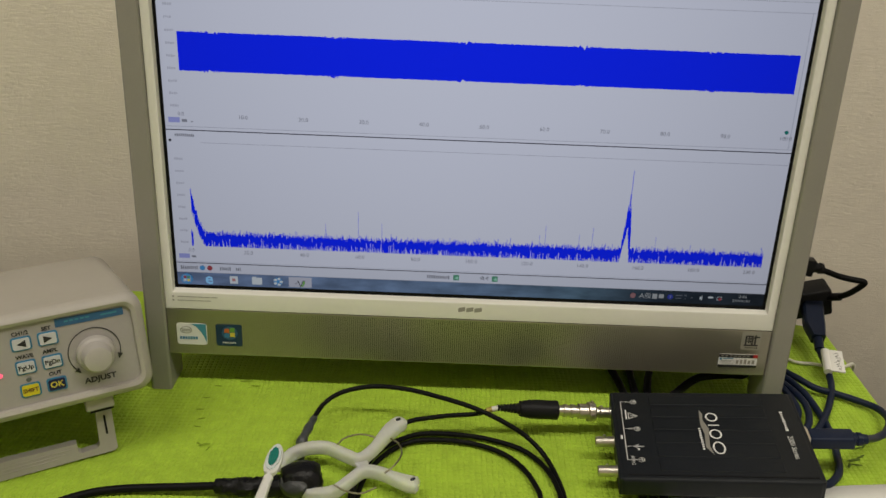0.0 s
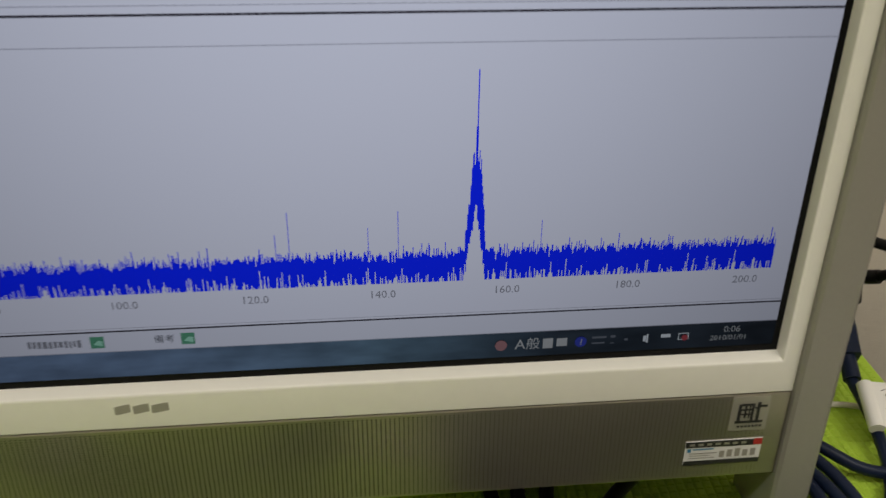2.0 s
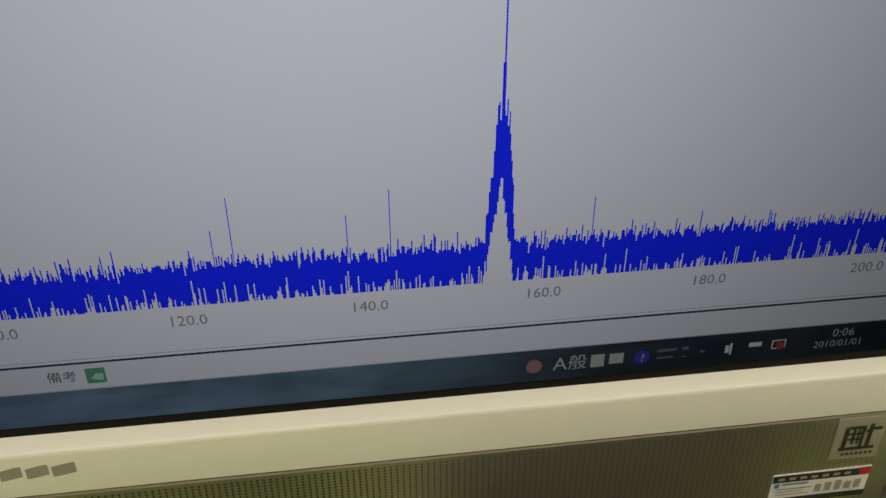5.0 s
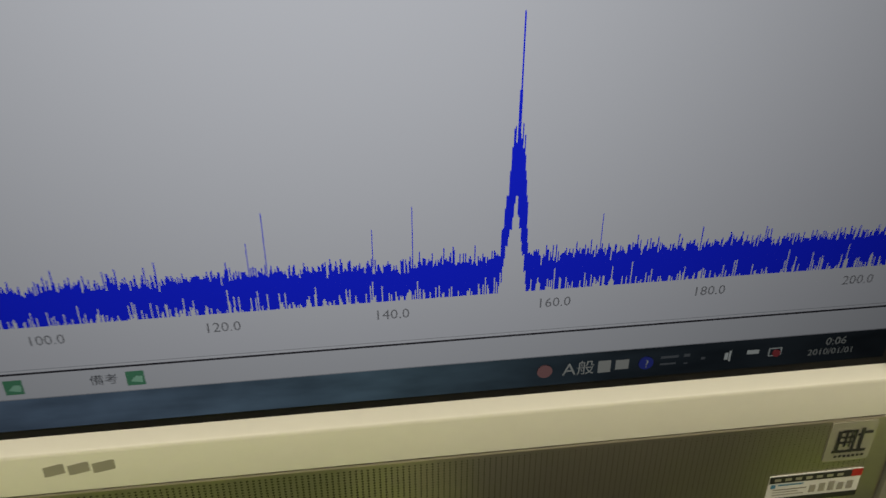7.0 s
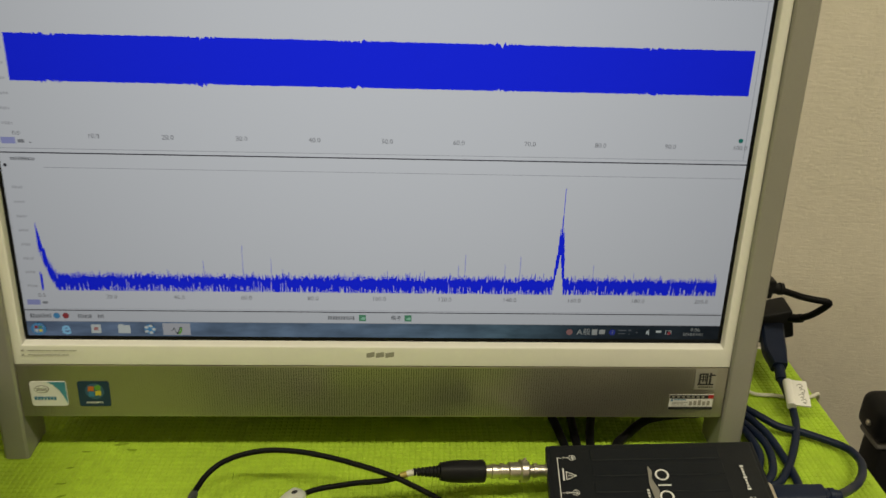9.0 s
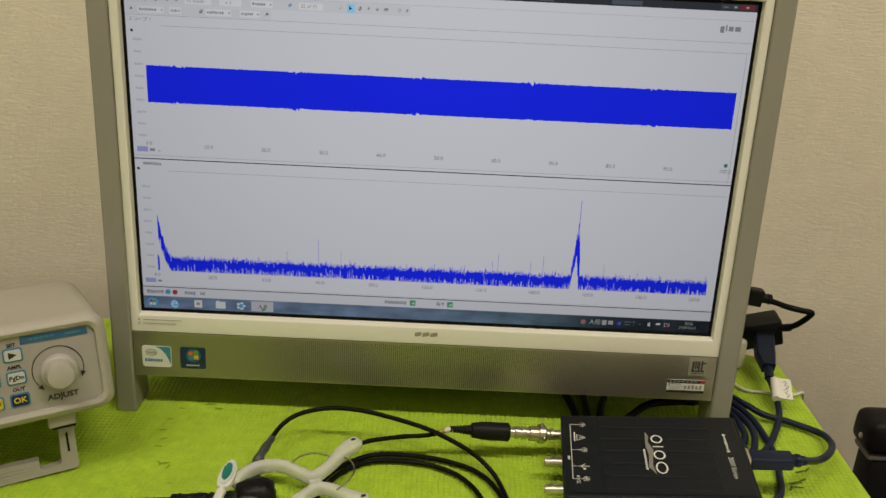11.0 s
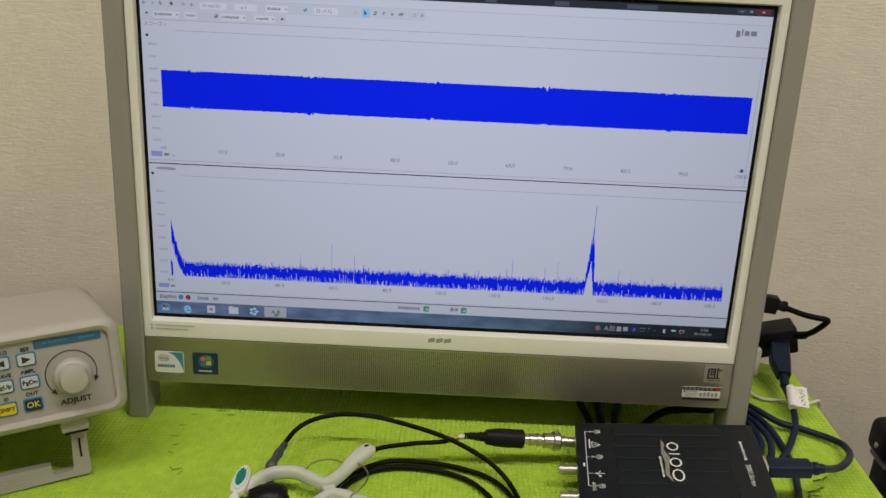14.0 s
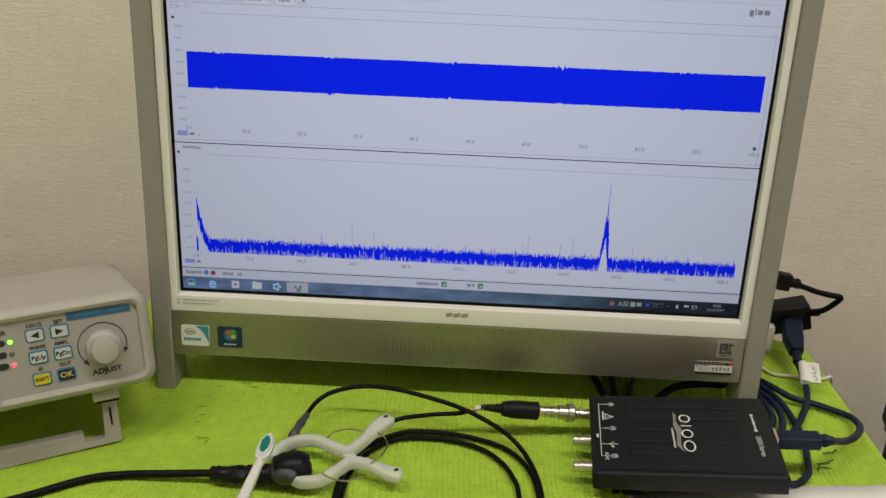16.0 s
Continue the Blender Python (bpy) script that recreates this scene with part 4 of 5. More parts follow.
# ---- sensor lead with plug ----
def sensor():
    s = thing("sensor_lead", pose(0, 0, 0), "black taped vibration sensor with a coaxial lead on the green mat", "sensor")
    # coaxial plug on the oscilloscope's first socket, pointing at the case
    axis = Matrix.Translation(SCOPE_POSE @ Vector((-0.0650, 0.0300, 0.0085))) @ Matrix.Rotation(radians(6.5), 4, "Z") @ Matrix.Rotation(radians(5.0), 4, "Y") @ at(-0.0040, 0, 0)
    plug = part("coaxial_plug", lathe([(0.0050, 0.0036), (-0.0020, 0.0036), (-0.0024, 0.0042), (-0.0048, 0.0042), (-0.0052, 0.0035), (-0.0078, 0.0035), (-0.0080, 0.0060), (-0.0092, 0.0070), (-0.0132, 0.0070), (-0.0140, 0.0054), (-0.0205, 0.0054), (-0.0210, 0.0040), (-0.0232, 0.0040), (-0.0235, 0.0047), (-0.0262, 0.0047), (-0.0265, 0.0039), (-0.0285, 0.0039), (-0.0288, 0.0045), (-0.0315, 0.0045), (-0.0318, 0.0038), (-0.0400, 0.0038)], 24), STEEL, s, "nickel-plated coaxial plug", axis, smooth=True)
    part("bayonet_pin", lathe([(0.0012, 0.0010), (-0.0012, 0.0010)], 8), STEEL, plug, "", at(-0.0110, 0.0015, 0.0070) @ pose(0, 0, 0, 0, 90, 0))
    part("boot", lathe([(-0.0360, 0.0062), (-0.0368, 0.0070), (-0.0420, 0.0068), (-0.0500, 0.0070), (-0.0570, 0.0066), (-0.0640, 0.0054), (-0.0645, 0.0036)], 22), BLACK, plug, "black rubber boot", smooth=True)
    prof = []
    for k in range(7):
        x = -0.0645 - k * 0.0024
        r = 0.0038 - k * 0.00025
        prof += [(x, r), (x - 0.0014, r), (x - 0.0015, r - 0.0008), (x - 0.0023, r - 0.0008)]
    part("strain_relief", lathe(prof, 14), BLACK, plug, "ribbed black strain relief")
    p0 = axis @ Vector((-0.080, 0, 0))
    cord("cord", [tuple(p0), (0.0059, -0.0595, 0.7420), (-0.0172, -0.0582, 0.7380), (-0.0440, -0.0603, 0.7325), (-0.0567, -0.0763, 0.7285), (-0.0675, -0.0930, 0.7285), (-0.0735, -0.1130, 0.7278), (-0.0745, -0.1400, 0.7266), (-0.0748, -0.1700, 0.7266), (-0.0765, -0.2000, 0.7266)], 0.0017, BLACK_CORD, s)
    p1 = p0.lerp(Vector((0.0059, -0.0595, 0.7420)), 0.5)
    cord("bare_wire", [tuple(p0 + Vector((0.0016, 0, 0))), tuple(p0.lerp(p1, 0.3)), tuple(p0.lerp(p1, 0.5))], 0.0020, WHITE_CORD, s, "frayed white inner insulation", step=4)
    cord("bare_wire", [tuple(p0.lerp(p1, 0.5)), tuple(p0.lerp(p1, 0.8)), tuple(p1)], 0.0020, FRAYED, s, "yellowed bare wire", step=4)
    # loop from the sensor's tail, arching over the mat to the front
    cord("cord", [(-0.1098, -0.0660, 0.7372), (-0.1044, -0.0521, 0.7400), (-0.0947, -0.0443, 0.7440), (-0.0800, -0.0401, 0.7470), (-0.0646, -0.0400, 0.7490), (-0.0444, -0.0437, 0.7500), (-0.0223, -0.0497, 0.7490), (0.0040, -0.0598, 0.7475), (0.0255, -0.0677, 0.7420), (0.0430, -0.0714, 0.7320), (0.0556, -0.0832, 0.7245), (0.0626, -0.1065, 0.7225), (0.0650, -0.1300, 0.7222), (0.066, -0.20, 0.7222)], 0.00175, BLACK_CORD, s)
    # doubled lead passing under the clamp
    cord("cord", [(-0.079, -0.20, 0.7232), (-0.0770, -0.1560, 0.7232), (-0.0765, -0.1300, 0.7232), (-0.0752, -0.1150, 0.7232), (-0.0700, -0.0990, 0.7232), (-0.0600, -0.0800, 0.7232), (-0.0430, -0.0650, 0.7232), (-0.0260, -0.0595, 0.7232), (0.0030, -0.0608, 0.7232), (0.0260, -0.0670, 0.7232), (0.0430, -0.0770, 0.7232), (0.0555, -0.0950, 0.7232), (0.0615, -0.1175, 0.7232), (0.0630, -0.150, 0.7232), (0.060, -0.20, 0.7232)], 0.0018, BLACK_CORD, s)
    cord("cord", [(-0.0740, -0.20, 0.7232), (-0.0722, -0.1560, 0.7232), (-0.0718, -0.1300, 0.7232), (-0.0702, -0.1150, 0.7232), (-0.0650, -0.0990, 0.7232), (-0.0560, -0.0840, 0.7232), (-0.0430, -0.0720, 0.7232), (-0.0265, -0.0670, 0.7232), (0.0010, -0.0685, 0.7232), (0.0240, -0.0780, 0.7232), (0.0380, -0.0930, 0.7232), (0.0460, -0.1110, 0.7232), (0.0490, -0.1300, 0.7232), (0.0500, -0.20, 0.7232)], 0.0018, BLACK_CORD, s)
    # cable to the left and its taped joint
    cord("cord", [(-0.42, -0.235, 0.7227), (-0.340, -0.1910, 0.7227), (-0.2862, -0.1605, 0.7227), (-0.2505, -0.1375, 0.7230), (-0.2258, -0.1310, 0.7240), (-0.1940, -0.1300, 0.7262), (-0.1600, -0.1300, 0.7290)], 0.0027, BLACK_CORD, s)
    rnd = random.Random(3)
    lump = [rnd.uniform(0.82, 1.2) for _ in range(90)]

    def taped(t):
        r = 0.0048 + 0.0020 * t
        i = int(t * 60)
        return [(r * lump[i + k % 9] * math.cos(2 * math.pi * k / 16), r * lump[i + (k * 5) % 11] * math.sin(2 * math.pi * k / 16)) for k in range(16)]

    part("taped_joint", sweep([(-0.1640, -0.1300, 0.7285), (-0.1500, -0.1305, 0.7290), (-0.1350, -0.1305, 0.7300), (-0.1150, -0.1300, 0.7310)], taped, 8), BLACK_TAPE, s, "lumpy black tape wrap", smooth=True)
    body = lathe([(-0.0130, 0.0050), (-0.0110, 0.0098), (-0.004, 0.0122), (0.005, 0.0126), (0.0100, 0.0114), (0.0130, 0.0085), (0.0142, 0.0045)], 22)
    for v in body.verts:
        v.co += 0.0013 * noise.noise_vector(v.co * 230)
    part("sensor_body", body, BLACK_TAPE, s, "black taped sensor body", pose(-0.1095, -0.1265, 0.7328, 0, 0, 16), smooth=True)
    cap = lathe([(-0.0080, 0.0080), (-0.0050, 0.0098), (-0.0010, 0.0096), (0.0008, 0.0086), (0.0018, 0.0064), (0.0022, 0.0024)], 26)
    for v in cap.verts:
        v.co += 0.0012 * noise.noise_vector(v.co * 130 + Vector((3, 1, 7)))
    part("sensor_dome", cap, GREY_RUBBER, s, "crumpled dark grey tape cap", pose(-0.1115, -0.1338, 0.7388, 0, -62, -84), smooth=True)
    # stiff grey tail towards the loop
    part("tail_sleeve", sweep([(-0.1165, -0.1000, 0.7270), (-0.1148, -0.0940, 0.7325), (-0.1134, -0.0895, 0.7372), (-0.1115, -0.0789, 0.7380), (-0.1098, -0.0698, 0.7376), (-0.1092, -0.0630, 0.7371)], lambda t: [(p * (1 + 0.16 * math.sin(t * 23)), q * (1 + 0.16 * math.cos(t * 17))) for p, q in circle(0.0044 - 0.0023 * t, 14)], 8), TAIL_GREY, s, "crumpled grey cable sleeve", smooth=True)
    return s


sensor()


# ---- spring clamp ----
def clamp():
    c = thing("spring_clamp", pose(0, 0, 0), "white nylon spring clamp gripping the taped sensor on the mat", "clamp")
    z = TOP + 0.0125

    def sec(t):
        a = 0.0036 if t < 0.72 else 0.0036 + 0.0022 * min(1, (t - 0.72) / 0.15)
        end = 1.0 - 0.55 * max(0.0, (t - 0.95) / 0.05) ** 2 - 0.45 * max(0.0, (0.04 - t) / 0.04) ** 2
        out = []
        for i in range(20):
            g = 2 * math.pi * i / 20
            p, q = math.cos(g), math.sin(g)
            out.append((a * end * math.copysign(abs(p) ** 0.7, p), 0.0046 * end * math.copysign(abs(q) ** 0.7, q)))
        return out

    up = part("arm", sweep([(-0.1240, -0.1190, 0.7345), (-0.1226, -0.1130, 0.7355), (-0.1180, -0.1045, 0.7360), (-0.1086, -0.0978, 0.7360), (-0.0957, -0.0966, 0.7360), (-0.0824, -0.1036, 0.7360), (-0.0729, -0.1074, 0.7360), (-0.0644, -0.0986, 0.7370), (-0.0578, -0.0854, 0.7380), (-0.0512, -0.0739, 0.7385), (-0.0446, -0.0665, 0.7385)], sec, 8), NYLON, c, "bowed white nylon arm", smooth=True)
    lo = part("arm", sweep([(-0.1090, -0.1320, 0.7315), (-0.0990, -0.1375, 0.7312), (-0.0861, -0.1339, 0.7310), (-0.0778, -0.1251, 0.7320), (-0.0693, -0.1161, 0.7330), (-0.0592, -0.1171, 0.7335), (-0.0488, -0.1220, 0.7335), (-0.0385, -0.1261, 0.7330), (-0.0316, -0.1272, 0.7330)], sec, 8), NYLON, c, "bowed white nylon arm", smooth=True)
    part("pivot", lathe([(-0.0050, 0.0036), (-0.0045, 0.0044), (0.0030, 0.0044), (0.0040, 0.0034)], 18), NYLON, c, "", pose(-0.0705, -0.1112, 0.7318, 0, 90, 0), smooth=True)
    for x, y, zz, p in ((-0.0490, -0.0712, 0.7433, up), (-0.0360, -0.1268, 0.7378, lo)):
        part("eyelet", prism(ellipse(0, 0, 0.0019, 0.0011, 12), -0.0003, 0.0004), BLACK_PRINT, p, "", Matrix.Translation((x, y, zz)) @ pose(0, 0, 0, -90, 0, 30))
    part("spring", sweep([(-0.0900, -0.1010, z + 0.007), (-0.0850, -0.0930, z + 0.009), (-0.0760, -0.0890, z + 0.010), (-0.0680, -0.0895, z + 0.010), (-0.0610, -0.0905, z + 0.008)], circle(0.0006, 8), 8), BRASS_WIRE, c, "thin steel spring wire", smooth=True)
    part("spring", sweep([(-0.0530, -0.0880, z + 0.007), (-0.0470, -0.0960, z + 0.009), (-0.0445, -0.1060, z + 0.009), (-0.0480, -0.1160, z + 0.008), (-0.0545, -0.1230, z + 0.006)], circle(0.0006, 8), 8), BRASS_WIRE, c, "thin steel spring wire", smooth=True)
    part("spring", sweep([(-0.0860, -0.1360, z + 0.006), (-0.0780, -0.1425, z + 0.007), (-0.0680, -0.1430, z + 0.006), (-0.0590, -0.1370, z + 0.006)], circle(0.0006, 8), 8), BRASS_WIRE, c, "thin steel spring wire", smooth=True)


clamp()


# ---- toothbrush ----
def toothbrush():
    head = Vector((-0.1230, -0.1405, 0.7580))
    t = thing("toothbrush", pose(0, 0, 0), "white toothbrush with teal centre bristles, its head resting on the sensor", "toothbrush")
    way = Vector((0.06, 0.93, 0.14)).normalized()
    tip, neck = head + way * 0.0140, head - way * 0.0130
    end = Vector((-0.1410, -0.2760, 0.7270))

    def sec(s):
        # blunt head, waist at the neck, then the widening handle
        k = s * 10
        if k < 3:
            a = 0.0052 * math.sqrt(max(0.05, 1 - ((1.35 - k) / 1.42) ** 2)) if k < 2.8 else 0.0030
            return [(a * p, 0.0022 * q) for p, q in ((-1, -0.6), (-0.6, -1), (0.6, -1), (1, -0.6), (1, 0.6), (0.6, 1), (-0.6, 1), (-1, 0.6))]
        a = 0.0026 + 0.0030 * min(1, (k - 3) / 5)
        return [(a * p, a * 0.8 * q) for p, q in ((-1, -0.6), (-0.6, -1), (0.6, -1), (1, -0.6), (1, 0.6), (0.6, 1), (-0.6, 1), (-1, 0.6))]

    ctrl = [tip + (neck - tip) * (i / 2.8) for i in range(3)] + [neck + (end - neck) * (i / 7) for i in range(0, 8)]
    part("handle", sweep([tuple(q) for q in ctrl], sec, 8), BRUSH_WHITE, t, "slim white plastic handle and head", smooth=True)
    side = way.cross(Vector((0, 0, 1))).normalized()
    up = side.cross(way)
    for name, rx, ry, h, material in (("rim_bristles", 0.0039, 0.0098, 0.0030, BRISTLE), ("centre_bristles", 0.0025, 0.0066, 0.0040, TEAL)):
        bm = bmesh.new()
        rnd = random.Random(5)
        for i in range(-9, 10):
            for j in range(-9, 10):
                a, b = i / 9, j / 9
                if a * a + b * b > 1:
                    continue
                q = head + way * (0.0025 + b * ry) + side * a * rx
                s = 0.00036
                hh = h * rnd.uniform(0.92, 1.05)
                lean = (side * rnd.uniform(-1, 1) + way * rnd.uniform(-1, 1)) * 0.0002
                base = [bm.verts.new(q + side * p * s + way * r * s * 1.8) for p, r in ((-1, -1), (1, -1), (1, 1), (-1, 1))]
                topv = [bm.verts.new(q + up * hh + lean + side * p * s + way * r * s * 1.8) for p, r in ((-1, -1), (1, -1), (1, 1), (-1, 1))]
                bm.faces.new(topv)
                for k in range(4):
                    bm.faces.new((base[k], base[(k + 1) % 4], topv[(k + 1) % 4], topv[k]))
        bmesh.ops.recalc_face_normals(bm, faces=bm.faces)
        part(name, bm, material, t, name.replace("_", " "), kind="stuff")


toothbrush()


# ---- function generator ----
def generator():
    G = Matrix.Translation((-0.2485, -0.0896, 0.8058)) @ Matrix.Rotation(radians(28.45), 4, "Z") @ Matrix.Rotation(radians(-11.55), 4, "X") @ Matrix.Rotation(radians(-0.88), 4, "Y")
    g = thing("function_generator", G, "warm white function generator tilted up on its bail beside the computer", "signal generator")
    L, R, B, T = -0.1700, 0.0334, -0.0362, 0.0314
    bm = bmesh.new()
    loops = []
    for y, r, t, rad in ((0.0010, R, T, 0.010), (0.0100, R, T - 0.0004, 0.010), (0.0800, R - 0.0020, T - 0.0030, 0.012), (0.1460, R - 0.0040, T - 0.0056, 0.013), (0.1510, R - 0.0056, T - 0.0070, 0.013), (0.1535, R - 0.0085, T - 0.0105, 0.012)):
        loops.append([bm.verts.new((x, y, z)) for x, z in round_rect(L, r, B, t, rad, 6)])
    for a, b in zip(loops, loops[1:]):
        for i in range(len(a)):
            bm.faces.new((a[i], a[(i + 1) % len(a)], b[(i + 1) % len(a)], b[i]))
    bm.faces.new(loops[0])
    bm.faces.new(loops[-1])
    bmesh.ops.recalc_face_normals(bm, faces=bm.faces)
    part("housing", bm, CASE_WHITE, g, smooth=True)
    bm = bmesh.new()
    rings = []
    for inset, y in ((0.0085, 0.0015), (0.0074, 0.0012), (0.0066, -0.0030), (0.0042, -0.0042), (0.0012, -0.0030), (-0.0004, -0.0005), (-0.0004, 0.0080), (0.0, 0.0095)):
        rings.append([bm.verts.new((x, y, z)) for x, z in round_rect(L + inset, R - inset, B + inset, T - inset, 0.0105 - inset * 0.6, 6)])
    for a, b in zip(rings, rings[1:]):
        for i in range(len(a)):
            bm.faces.new((a[i], a[(i + 1) % len(a)], b[(i + 1) % len(a)], b[i]))
    bmesh.ops.recalc_face_normals(bm, faces=bm.faces)
    part("front_frame", bm, CASE_WHITE, g, "rounded white front surround", smooth=True)
    panel = part("front_panel", prism(round_rect(L + 0.0064, R - 0.0064, B + 0.0060, T - 0.0064, 0.006, 5), -0.0005, 0.0012), PANEL_GREY, g, "pale grey printed panel")
    y = -0.0008
    lab = part("model_label", prism([(-0.0195, 0.0181), (0.0220, 0.0177), (0.0220, 0.0226), (-0.0195, 0.0237)], y - 0.0002, y), BLUE_FOIL, panel, "blue foil name strip")
    part("label_text", flat([(-0.0140 + 0.0032 * k, -0.0116 + 0.0032 * k, 0.0204, 0.0215) for k in range(5)] + [(0.0080, 0.0180, 0.0200, 0.0211)], y - 0.0004), CYAN_STICKER, lab)
    # keys
    cols, rows = (-0.0405, -0.0250), (0.0122, -0.0036, -0.0192)
    keys = ((0, 0, "\u25c0", BTN, BLACK_PRINT, 0.0075), (1, 0, "\u25b6", BTN, BLACK_PRINT, 0.0075), (0, 1, "PgUp", BTN, BLACK_PRINT, 0.0042), (1, 1, "PgDn", BTN, BLACK_PRINT, 0.0042), (0, 2, "SHIFT", BTN_YELLOW, BROWN_PRINT, 0.0036), (1, 2, "OK", BTN_NAVY, YELLOW_PRINT, 0.0056))
    for cx, rz, text, mm, ink, size in keys:
        x, z = cols[cx], rows[rz]
        edge = part("key_surround", prism(round_rect(x - 0.0060, x + 0.0060, z - 0.0046, z + 0.0046, 0.0016), y - 0.0004, y), BLUE_EDGE, panel)
        key = part("key", prism(round_rect(x - 0.0050, x + 0.0050, z - 0.0036, z + 0.0036, 0.0012), y - 0.0012, y), mm, panel)
        if text in "\u25c0\u25b6":
            d = -1 if text == "\u25c0" else 1
            part("key_arrow", prism([(x - d * 0.0026, z - 0.0024), (x + d * 0.0026, z), (x - d * 0.0026, z + 0.0024)][::d], y - 0.0014, y - 0.0012), ink, key)
        else:
            words(text, size, ink, key, at(x, y - 0.0014, z), "key_lettering", bold=0.0001)
    for text, x, z in (("CH1/2", -0.0402, 0.0190), ("SET", -0.0250, 0.0188), ("WAVE", -0.0402, 0.0034), ("AMPL", -0.0252, 0.0036), ("OUT", -0.0248, -0.0119)):
        words(text, 0.0036, BLACK_PRINT, panel, at(x, y - 0.0002, z), "panel_lettering", bold=0.0001)
    part("indicator", prism(ellipse(-0.0405, -0.0122, 0.0016, 0.0014, 12), y - 0.0003, y), LED_OFF, panel)
    words("ADJUST", 0.0052, BLACK_PRINT, panel, at(0.0012, y - 0.0002, -0.0222), "panel_lettering", stretch=1.1, bold=0.00015)
    for z, mm in ((0.0103, LED_GREEN), (0.0021, LED_OFF), (-0.0059, LED_PINK)):
        part("indicator_name", prism(round_rect(-0.0720, -0.0590, z - 0.0022, z + 0.0022, 0.0020), y - 0.0002, y), BLACK_PRINT, panel)
        part("indicator", lathe([(0, 0.0017), (-0.0006, 0.0016), (-0.0012, 0.0009)], 12), mm, panel, "", at(-0.0560, y, z) @ pose(0, 0, 0, 0, 0, 90), smooth=True)
    words("ER", 0.0042, BLACK_PRINT, panel, at(-0.0600, y - 0.0002, 0.0170), "panel_lettering", bold=0.0001)
    part("socket", lathe([(0, 0.0060), (-0.006, 0.0060), (-0.012, 0.0048)], 18), STEEL, panel, "nickel-plated coaxial socket", at(-0.0740, y, -0.0280) @ pose(0, 0, 0, 0, 0, 90), smooth=True)
    part("display_window", prism(round_rect(-0.155, -0.085, -0.012, 0.016, 0.002), y - 0.0004, y), BLACK_GLOSS, panel)
    # dial with its arrowed arc
    cx, cz, r = 0.0006, -0.0030, 0.0163
    bm = bmesh.new()
    n = 40
    for i in range(n):
        a, b = radians(-18 + 236 * i / n), radians(-18 + 236 * (i + 1) / n)
        bm.faces.new([bm.verts.new((cx + q * math.cos(t), y - 0.0002, cz + q * math.sin(t))) for q, t in ((r, a), (r, b), (r - 0.0006, b), (r - 0.0006, a))])
    arc = part("dial_arc", bm, BLACK_PRINT, panel)
    for a, d in ((-18, -1), (218, 1)):
        t = radians(a)
        px, pz = cx + (r - 0.0003) * math.cos(t), cz + (r - 0.0003) * math.sin(t)
        tx, tz = -math.sin(t) * d, math.cos(t) * d
        nx, nz = math.cos(t), math.sin(t)
        pts = [(px + nx * 0.0017, pz + nz * 0.0017), (px + tx * 0.0040, pz + tz * 0.0040), (px - nx * 0.0017, pz - nz * 0.0017)]
        part("arc_arrow", prism(pts, y - 0.0003, y - 0.0001), BLACK_PRINT, arc)
    part("knob", lathe([(0.0, 0.0122), (-0.0035, 0.0120), (-0.0050, 0.0110), (-0.0056, 0.0098), (-0.0135, 0.0090), (-0.0150, 0.0082), (-0.0154, 0.0070)], 36), KNOB_WHITE, g, "white adjusting knob", at(0.0013, y, -0.0044) @ pose(0, 0, 0, 0, 0, 90), smooth=True)
    # bail
    outline = [(-0.1500, -0.0500), (-0.1500, -0.0832), (0.0025, -0.0826), (0.0044, -0.0808), (0.0046, -0.0470), (-0.0052, -0.0470), (-0.0066, -0.0760), (-0.0084, -0.0776), (-0.0188, -0.0784), (-0.0205, -0.0770), (-0.0208, -0.0708), (-0.1380, -0.0690), (-0.1380, -0.0500)]
    bail = part("bail", prism(outline, 0.0145, 0.0225), CASE_WHITE, g, "folding white support bail")
    for k in range(3):
        part("bail_groove", box(-0.1350, -0.0250 - 0.004 * k, 0.0141, 0.0147, -0.0738 - 0.0024 * k, -0.0733 - 0.0024 * k, 0.0001, 1), CASE_WHITE, bail)
    part("bail_slot", box(-0.0014, 0.0000, 0.0139, 0.0147, -0.0690, -0.0550, 0.0002), BLACK, bail)
    part("bail_hinge", box(-0.0112, 0.0068, 0.0040, 0.0260, -0.0462, B + 0.0010, 0.0012), CASE_WHITE, g)
    part("hinge_gap", box(-0.0090, 0.0060, 0.0050, 0.0250, -0.0478, -0.0461), BLACK, g)
    for x in (-0.155, 0.012):
        z0 = (TOP + 0.0010 - 0.8058 + 0.145 * math.sin(radians(11.55))) / math.cos(radians(11.55))
        part("rear_foot", box(x - 0.006, x + 0.006, 0.138, 0.150, z0, B + 0.002, 0.002), BLACK, g)


generator()


